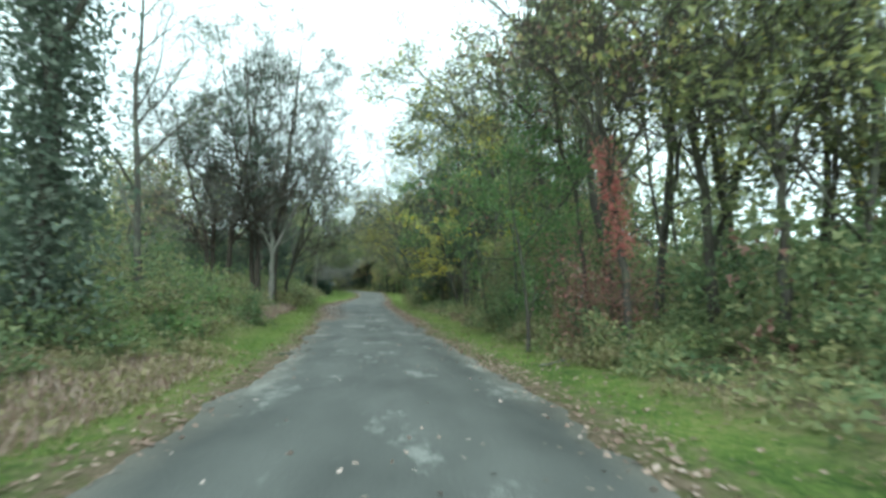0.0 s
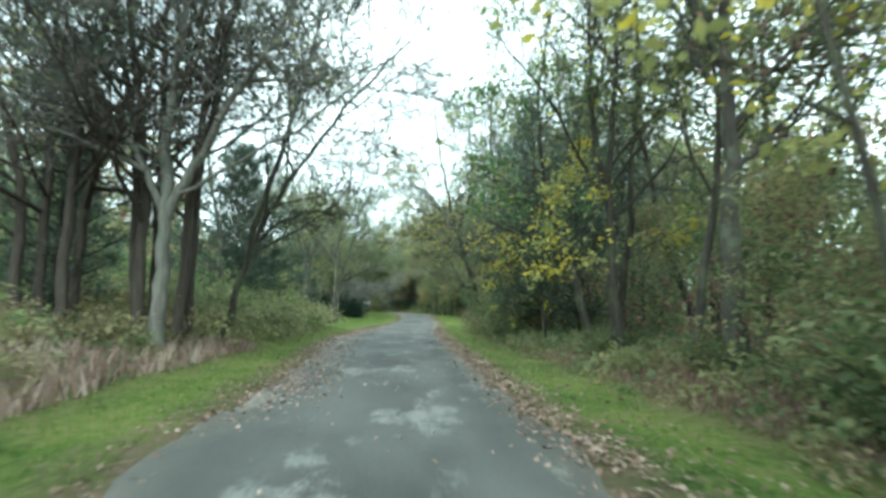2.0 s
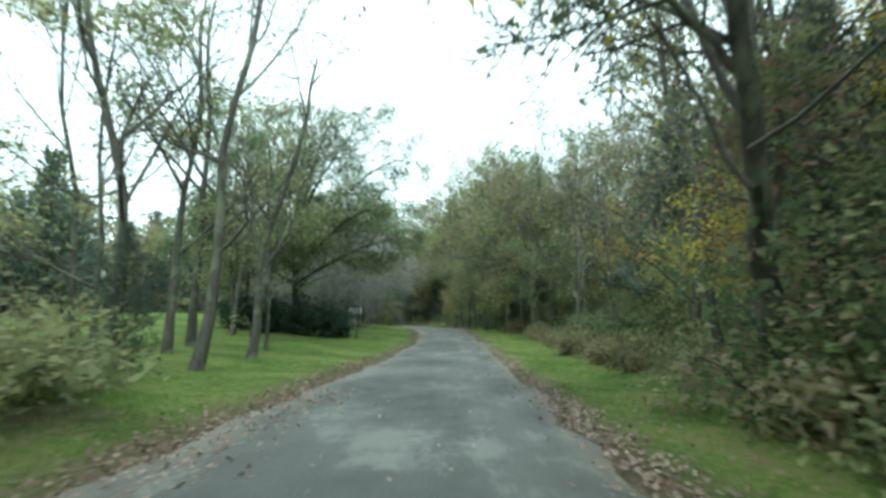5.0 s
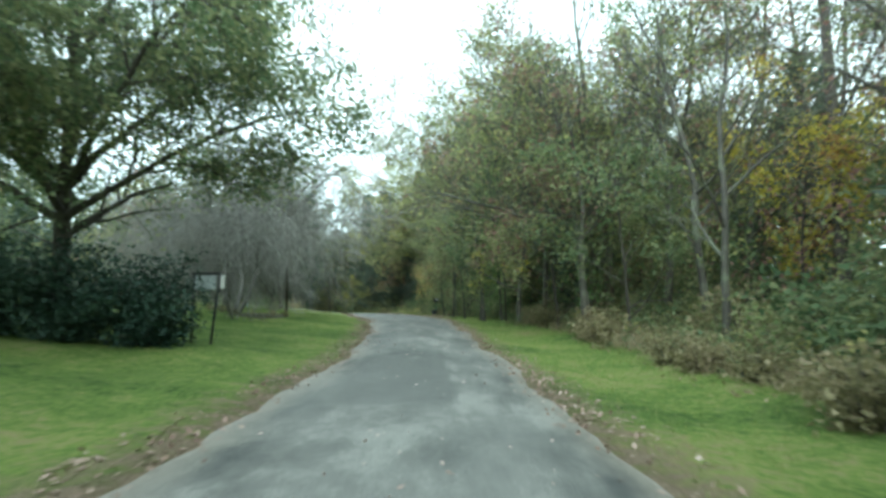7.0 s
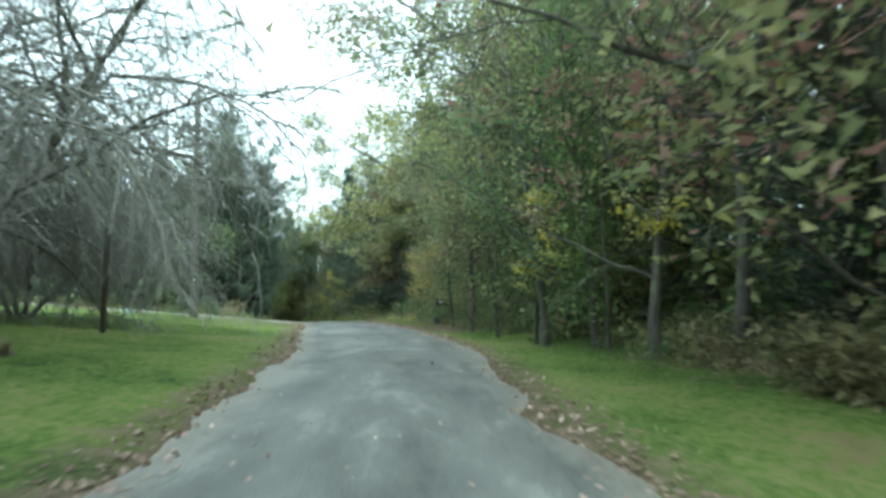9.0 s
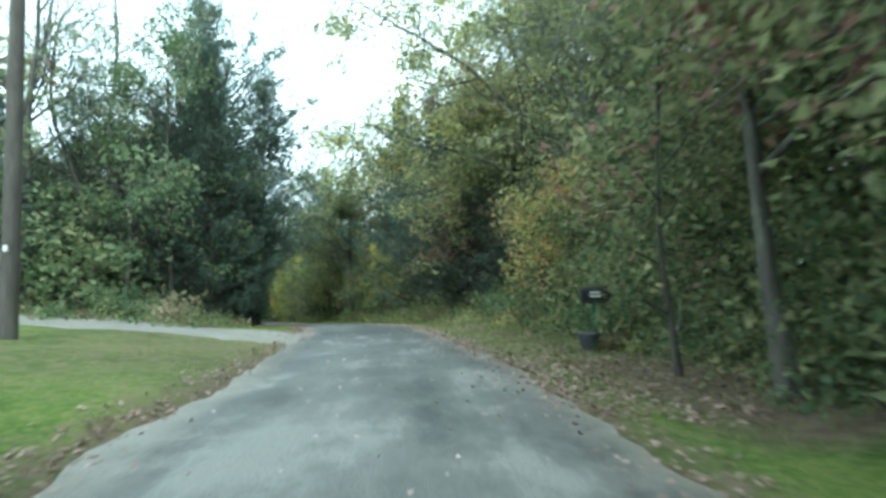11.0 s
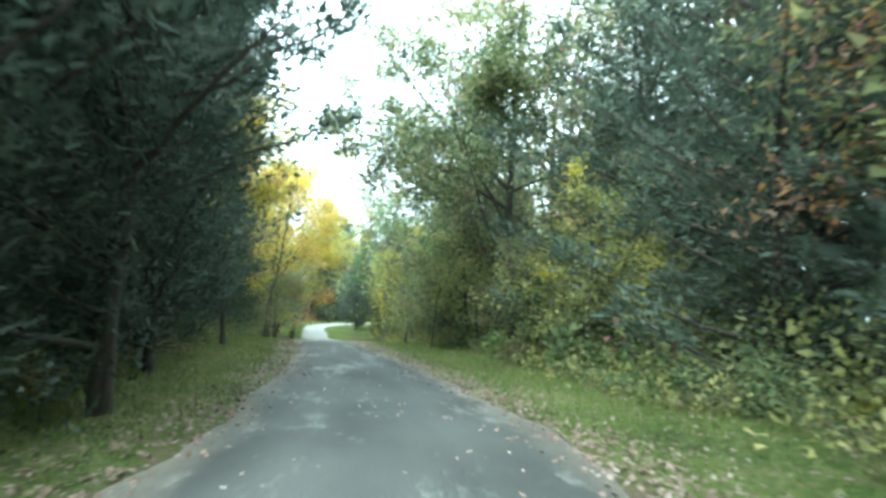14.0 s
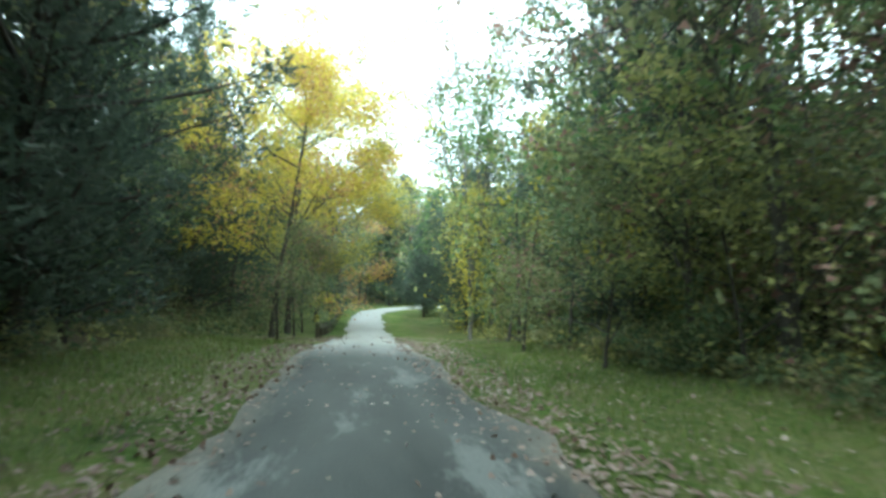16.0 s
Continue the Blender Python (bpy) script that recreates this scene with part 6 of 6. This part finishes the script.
# ---- keep the lane clear of boughs ----
def clear_lane():
    """Cuts away leaves and twigs that would hang into the space above the asphalt."""
    for top in [o for o in scene.objects if o.parent is None and o.get("category") in ("tree", "shrub", "weeds")]:
        s, d = (v[0] for v in on_line(top.matrix_basis.translation.x, top.matrix_basis.translation.y))
        if abs(d) > 13 or s < -8 or s > 160:
            continue
        for ob in top.children:
            me = ob.data
            k = len(me.vertices)
            co = np.empty(k * 3, dtype=np.float32)
            me.vertices.foreach_get("co", co)
            m = np.array(top.matrix_basis)
            p = co.reshape(-1, 3) @ m[:3, :3].T + m[:3, 3]
            near = np.hypot(p[:, 0] - top.matrix_basis.translation.x, p[:, 1] - top.matrix_basis.translation.y) > abs(d) - 3.6
            near &= p[:, 2] < np.interp(s, LINE_S, LINE[:, 2]) + 6.5
            if not near.any():
                continue
            idx = np.nonzero(near)[0]
            ss, dd = on_line(p[idx, 0], p[idx, 1])
            e = np.interp(ss, LINE_S, LINE[:, 2])
            bad = (dd / 3.2) ** 2 + ((p[idx, 2] - e - 1.2) / 3.2) ** 2 < 1
            if not bad.any():
                continue
            doomed = idx[bad]
            if "limb_and_bearer" in me and ob.name.startswith("trunk"):
                limb = np.empty(k, dtype=np.int32)
                me.attributes["limb"].data.foreach_get("value", limb)
                pairs = list(me["limb_and_bearer"])
                bad_at = np.zeros(k, dtype=bool)
                bad_at[doomed] = True
                kept, gone = {}, np.zeros(k, dtype=bool)
                starts = np.r_[0, np.nonzero(np.diff(limb))[0] + 1]
                ends = np.r_[starts[1:], k]
                for own, bearer, a, b in zip(pairs[::2], pairs[1::2], starts, ends):
                    hit = np.nonzero(bad_at[a:b])[0]
                    stop = a + max(0, hit[0] - 6) if len(hit) and bearer >= 0 else b
                    if bearer >= 0 and (kept.get(bearer) is None or np.linalg.norm(p[kept[bearer][0]:kept[bearer][1]] - p[a], axis=1).min() > 1.2):
                        stop = a
                    if stop < b and stop - a < 6:
                        stop = a
                    kept[own] = (a, stop) if stop > a else None
                    gone[stop:b] = True
                doomed = np.nonzero(gone)[0]
            if not len(doomed):
                continue
            bm = bmesh.new()
            bm.from_mesh(me)
            bm.verts.ensure_lookup_table()
            bmesh.ops.delete(bm, geom=[bm.verts[int(i)] for i in doomed], context="VERTS")
            own = me.copy()
            bm.to_mesh(own)
            bm.free()
            ob.data = own


clear_lane()


# ---- utility poles, mailbox and other things by the lane ----
WOOD_POLE = bark_material("weathered_pole_wood", (0.045, 0.038, 0.032), (0.115, 0.10, 0.085))
GREY_STEEL = plain_material("painted_grey_steel", (0.42, 0.46, 0.46), 0.45, 0.2, 0.12)
DARK_STEEL = plain_material("dark_steel", (0.05, 0.05, 0.055), 0.5, 0.6)
BLACK_PAINT = plain_material("black_enamel", (0.018, 0.018, 0.02), 0.4, 0.0, 0.2)
WHITE_PAINT = plain_material("white_paint", (0.75, 0.75, 0.73), 0.5, 0.0, 0.08)
PALE_BLUE = plain_material("pale_blue_plastic", (0.50, 0.62, 0.68), 0.4, 0.0, 0.08)
POST_WOOD = bark_material("grey_post_wood", (0.06, 0.05, 0.04), (0.16, 0.13, 0.10))
MULCH = plain_material("bark_mulch", (0.075, 0.070, 0.042), 0.95, 0.0, 0.5, 24.0)


def turned(profile, sides=14, at=(0, 0, 0), tilt=None):
    """A body of revolution from (radius, height) pairs."""
    bm = bmesh.new()
    rings = [[bm.verts.new((r * math.cos(2 * math.pi * i / sides), r * math.sin(2 * math.pi * i / sides), z)) for i in range(sides)] for r, z in profile]
    for a, b in zip(rings, rings[1:]):
        for i in range(sides):
            bm.faces.new((a[i], a[(i + 1) % sides], b[(i + 1) % sides], b[i]))
    bm.faces.new(rings[0][::-1])
    bm.faces.new(rings[-1])
    bmesh.ops.transform(bm, matrix=Matrix.Translation(at) @ (tilt or Matrix.Identity(4)), verts=bm.verts)
    for f in bm.faces:
        f.smooth = len(f.verts) == 4
    return bm


def box(size, at=(0, 0, 0), bevel=0.01, turn=None):
    bm = bmesh.new()
    bmesh.ops.create_cube(bm, size=1.0)
    bmesh.ops.scale(bm, vec=size, verts=bm.verts)
    if bevel:
        bmesh.ops.bevel(bm, geom=bm.edges[:], offset=bevel, segments=2, affect="EDGES")
    bmesh.ops.transform(bm, matrix=Matrix.Translation(at) @ (turn or Matrix.Identity(4)), verts=bm.verts)
    return bm


def make_utility_pole(height, transformer):
    top = new("utility_pole")
    part("shaft", turned([(0.19, -0.3), (0.185, 0.0), (0.17, height * 0.4), (0.145, height * 0.8), (0.13, height - 0.05), (0.10, height)], 12), WOOD_POLE, top)
    if transformer:
        can = part("transformer", turned([(0.25, 9.25), (0.29, 9.3), (0.29, 9.95), (0.27, 10.02), (0.12, 10.1)], 18, (-0.5, 0, 0)), GREY_STEEL, top, "pale grey transformer can")
        part("bushing", turned([(0.05, 0), (0.07, 0.06), (0.04, 0.12), (0.06, 0.17), (0.02, 0.24)], 10, (-0.5, 0, 10.1)), DARK_STEEL, can)
        part("bracket", box((0.24, 0.08, 0.08), (-0.24, 0, 9.8)), DARK_STEEL, top)
        part("bracket", box((0.24, 0.08, 0.08), (-0.24, 0, 9.4)), DARK_STEEL, top)
        part("tag", box((0.10, 0.02, 0.14), (0.03, -0.19, 2.0), 0.004), WHITE_PAINT, top, "small pale metal tag")
    else:
        part("crossarm", box((2.2, 0.1, 0.12), (0, -0.16, height - 0.6)), WOOD_POLE, top)
        for x in (-0.95, 0.95):
            part("insulator", turned([(0.03, 0), (0.05, 0.05), (0.03, 0.09), (0.05, 0.14), (0.02, 0.18)], 8, (x, -0.16, height - 0.54)), DARK_STEEL, top)
    return top


pole = place_own(make_utility_pole(12.5, True), -25.3, 110.5, 8, "weathered wooden utility pole with a grey transformer on the lawn", "utility pole", 1.2, 90)
pole = place_own(make_utility_pole(10.5, False), 1.8, 80.9, 15, "weathered wooden utility pole among the trees", "utility pole")


def make_mailbox():
    top = new("mailbox")
    bm = bmesh.new()
    prof = [(-0.15, 0), (0.15, 0)] + [(0.15 * math.cos(a), 0.17 + 0.15 * math.sin(a)) for a in np.linspace(0, math.pi, 11)]
    rings = [[bm.verts.new((x, y, z)) for x, z in prof] for y in (-0.34, 0.34)]
    n = len(prof)
    for i in range(n):
        bm.faces.new((rings[0][i], rings[0][(i + 1) % n], rings[1][(i + 1) % n], rings[1][i]))
    bm.faces.new(rings[0][::-1])
    bm.faces.new(rings[1])
    bmesh.ops.translate(bm, vec=(0, 0, 1.06), verts=bm.verts)
    body = part("body", bm, BLACK_PAINT, top)
    part("door", box((0.29, 0.016, 0.28), (0, -0.352, 1.22), 0.006), BLACK_PAINT, body)
    for z in (1.17, 1.25):
        part("lettering", box((0.004, 0.26, 0.035), (-0.152, 0.02, z), 0), WHITE_PAINT, body, "pale bars of unreadable lettering")
    part("flag", box((0.012, 0.05, 0.2), (0.16, -0.05, 1.3), 0.003), plain_material("faded_red_paint", (0.3, 0.05, 0.04), 0.5), body, "faded red flag")
    part("post", box((0.07, 0.07, 1.3), (0, 0.05, 0.41), 0.008), plain_material("green_paint", (0.05, 0.16, 0.11), 0.5), top, "green painted post")
    part("bracket", box((0.12, 0.6, 0.05), (0, 0.02, 1.035), 0.006), POST_WOOD, top)
    return top


plant("weeds", -12.2, 113.3, 0.7)
plant("shrub", -12.3, 114.2, 1.2)
place_own(make_mailbox(), -12.55, 113.9, 96, "black roadside mailbox on a green post in the weeds", "mailbox")
pot = new("flower_pot")
part("body", turned([(0.14, -0.02), (0.17, 0.05), (0.24, 0.3), (0.26, 0.34), (0.26, 0.38), (0.22, 0.38), (0.2, 0.3)], 20), plain_material("dark_grey_clay", (0.06, 0.065, 0.075), 0.7, 0.0, 0.3), pot)
part("soil", turned([(0.21, 0.26), (0.2, 0.31), (0.05, 0.33)], 14), MULCH, pot, "dark soil")
place_own(pot, -12.75, 113.45, 0, "dark grey pot standing at the foot of the mailbox", "pot")


def make_yard_sign():
    """Two dark posts with a rail between them, a pale panel hung below it and a small plate at the side; one post has sunk aslant."""
    top = new("yard_sign")
    part("post", turned([(0.03, -0.25), (0.03, 1.0), (0.028, 1.85)], 10, (0.1, 0, 0), Matrix.Rotation(radians(6), 4, "Y")), DARK_STEEL, top)
    part("post", turned([(0.03, -0.25), (0.03, 1.0), (0.028, 1.8)], 10, (-0.42, 0, 0)), DARK_STEEL, top)
    part("rail", box((0.78, 0.05, 0.06), (-0.08, 0, 1.79), 0.008), DARK_STEEL, top)
    part("panel", box((0.56, 0.02, 0.36), (-0.1, 0, 1.56), 0.006), GREY_STEEL, top, "pale grey blank panel")
    part("plate", box((0.1, 0.015, 0.34), (0.36, 0.0, 1.58), 0.004), WHITE_PAINT, top, "narrow white plate")
    part("arm", box((0.14, 0.02, 0.02), (0.3, 0, 1.7), 0.003), DARK_STEEL, top)
    return top


place_own(make_yard_sign(), -15.4, 78.4, 0, "small sign frame of dark posts with a pale grey panel", "yard sign")
marker = new("marker_post")
part("shaft", turned([(0.06, -0.2), (0.06, 2.3), (0.05, 2.5)], 10), WOOD_POLE, marker)
part("cap", turned([(0.065, 2.48), (0.065, 2.52), (0.03, 2.56)], 10), DARK_STEEL, marker)
place_own(marker, -19.2, 94.8, 0, "thin dark wooden post standing at the lawn's edge", "post")


def make_bed():
    """A low rough mulched bed round a fruit tree."""
    rng = np.random.default_rng(301)
    top = new("garden_bed")
    bm = bmesh.new()
    mid = bm.verts.new((0, 0, 0.12))
    ring1 = [bm.verts.new((1.5 * (1 + 0.1 * math.sin(3 * a)) * math.cos(a), 0.9 * math.sin(a), 0.06 + rng.normal(0, 0.03))) for a in np.linspace(0, 2 * math.pi, 22, endpoint=False)]
    ring2 = [bm.verts.new((v.co.x * 1.45, v.co.y * 1.45, -0.4)) for v in ring1]
    for i in range(22):
        j = (i + 1) % 22
        bm.faces.new((mid, ring1[i], ring1[j]))
        bm.faces.new((ring1[i], ring2[i], ring2[j], ring1[j]))
    part("mulch", bm, MULCH, top)
    return top


place_own(make_bed(), -19.2, 89.9, 10, "low rough bed of brown mulch and weeds under a fruit tree", "garden bed")
for x, y, h in ((-18.0, 89.6, 0.45), (-18.9, 89.4, 0.4), (-19.8, 89.7, 0.45), (-20.6, 90.1, 0.4), (-17.6, 90.2, 0.35), (-21.4, 90.5, 0.4)):
    plant("weeds", x, y, h)

bucket = new("bucket")
part("body", turned([(0.11, 0), (0.115, 0.01), (0.145, 0.27), (0.15, 0.28), (0.15, 0.3), (0.135, 0.3), (0.10, 0.03)], 18), PALE_BLUE, bucket)
part("handle", turned([(0.152, 0.25), (0.158, 0.252), (0.158, 0.258), (0.152, 0.26)], 18), DARK_STEEL, bucket)
place_own(bucket, -27.0, 107.6, 0, "pale blue plastic bucket standing on the lawn", "bucket")


def make_fallen_branch(seed, length):
    rng = np.random.default_rng(seed)
    limbs, _ = grow(rng, length, 0.022, [(5, 0.25, 45, 0.5, 0.12, 0.0), (0, 0, 0, 0, 0.2, 0.0)])
    top = new("fallen_branch")
    o = new("limb", tube_mesh("limb", limbs, BARK_GREY))
    o.parent = top
    return top


for k, (s, d, length, turn) in enumerate(((13.5, -2.3, 0.9, 60), (11.0, 3.1, 0.8, 20), (128.0, -3.0, 0.8, 130))):
    x, y = (v[0] for v in at_line(s, d))
    b = make_fallen_branch(310 + k, length)
    b.matrix_basis = Matrix.Translation((x, y, height_at(s, d) + 0.06)) @ pose(0, 0, 0, 0, 86, turn)
    tagged(b, "short grey fallen branch on the grass verge", "branch")


def make_rail(s0, s1, d):
    """A low dark timber rail on short posts along the outside of the bend."""
    top = new("guard_rail")
    marks = np.arange(s0, s1, 1.8)
    x, y = at_line(marks, np.full(len(marks), d))
    z = height_at(marks, np.full(len(marks), d))
    origin = Vector((x[0], y[0], z[0]))
    top.location = origin
    for i in range(len(marks)):
        part("post", box((0.13, 0.13, 0.75), Vector((x[i], y[i], z[i] + 0.17)) - origin, 0.012), POST_WOOD, top)
    for i in range(len(marks) - 1):
        a, b = Vector((x[i], y[i], z[i] + 0.42)) - origin, Vector((x[i + 1], y[i + 1], z[i + 1] + 0.42)) - origin
        turn = (b - a).to_track_quat("X", "Z").to_matrix().to_4x4()
        part("beam", box(((b - a).length, 0.07, 0.18), (a + b) / 2, 0.01, turn), WOOD_POLE, top)
    return tagged(top, "low dark timber rail along the outside of the bend", "guard rail")


make_rail(163.5, 183.0, -1.75)
stake = new("stake_sign")
part("stake", box((0.03, 0.03, 1.5), (0, 0, 0.65), 0.004), POST_WOOD, stake)
part("plate", box((0.13, 0.01, 0.22), (0, -0.02, 1.3), 0.003), WHITE_PAINT, stake, "small white plate")
place_own(stake, 4.7, 19.4, 0, "small white plate on a wooden stake in the undergrowth", "sign")
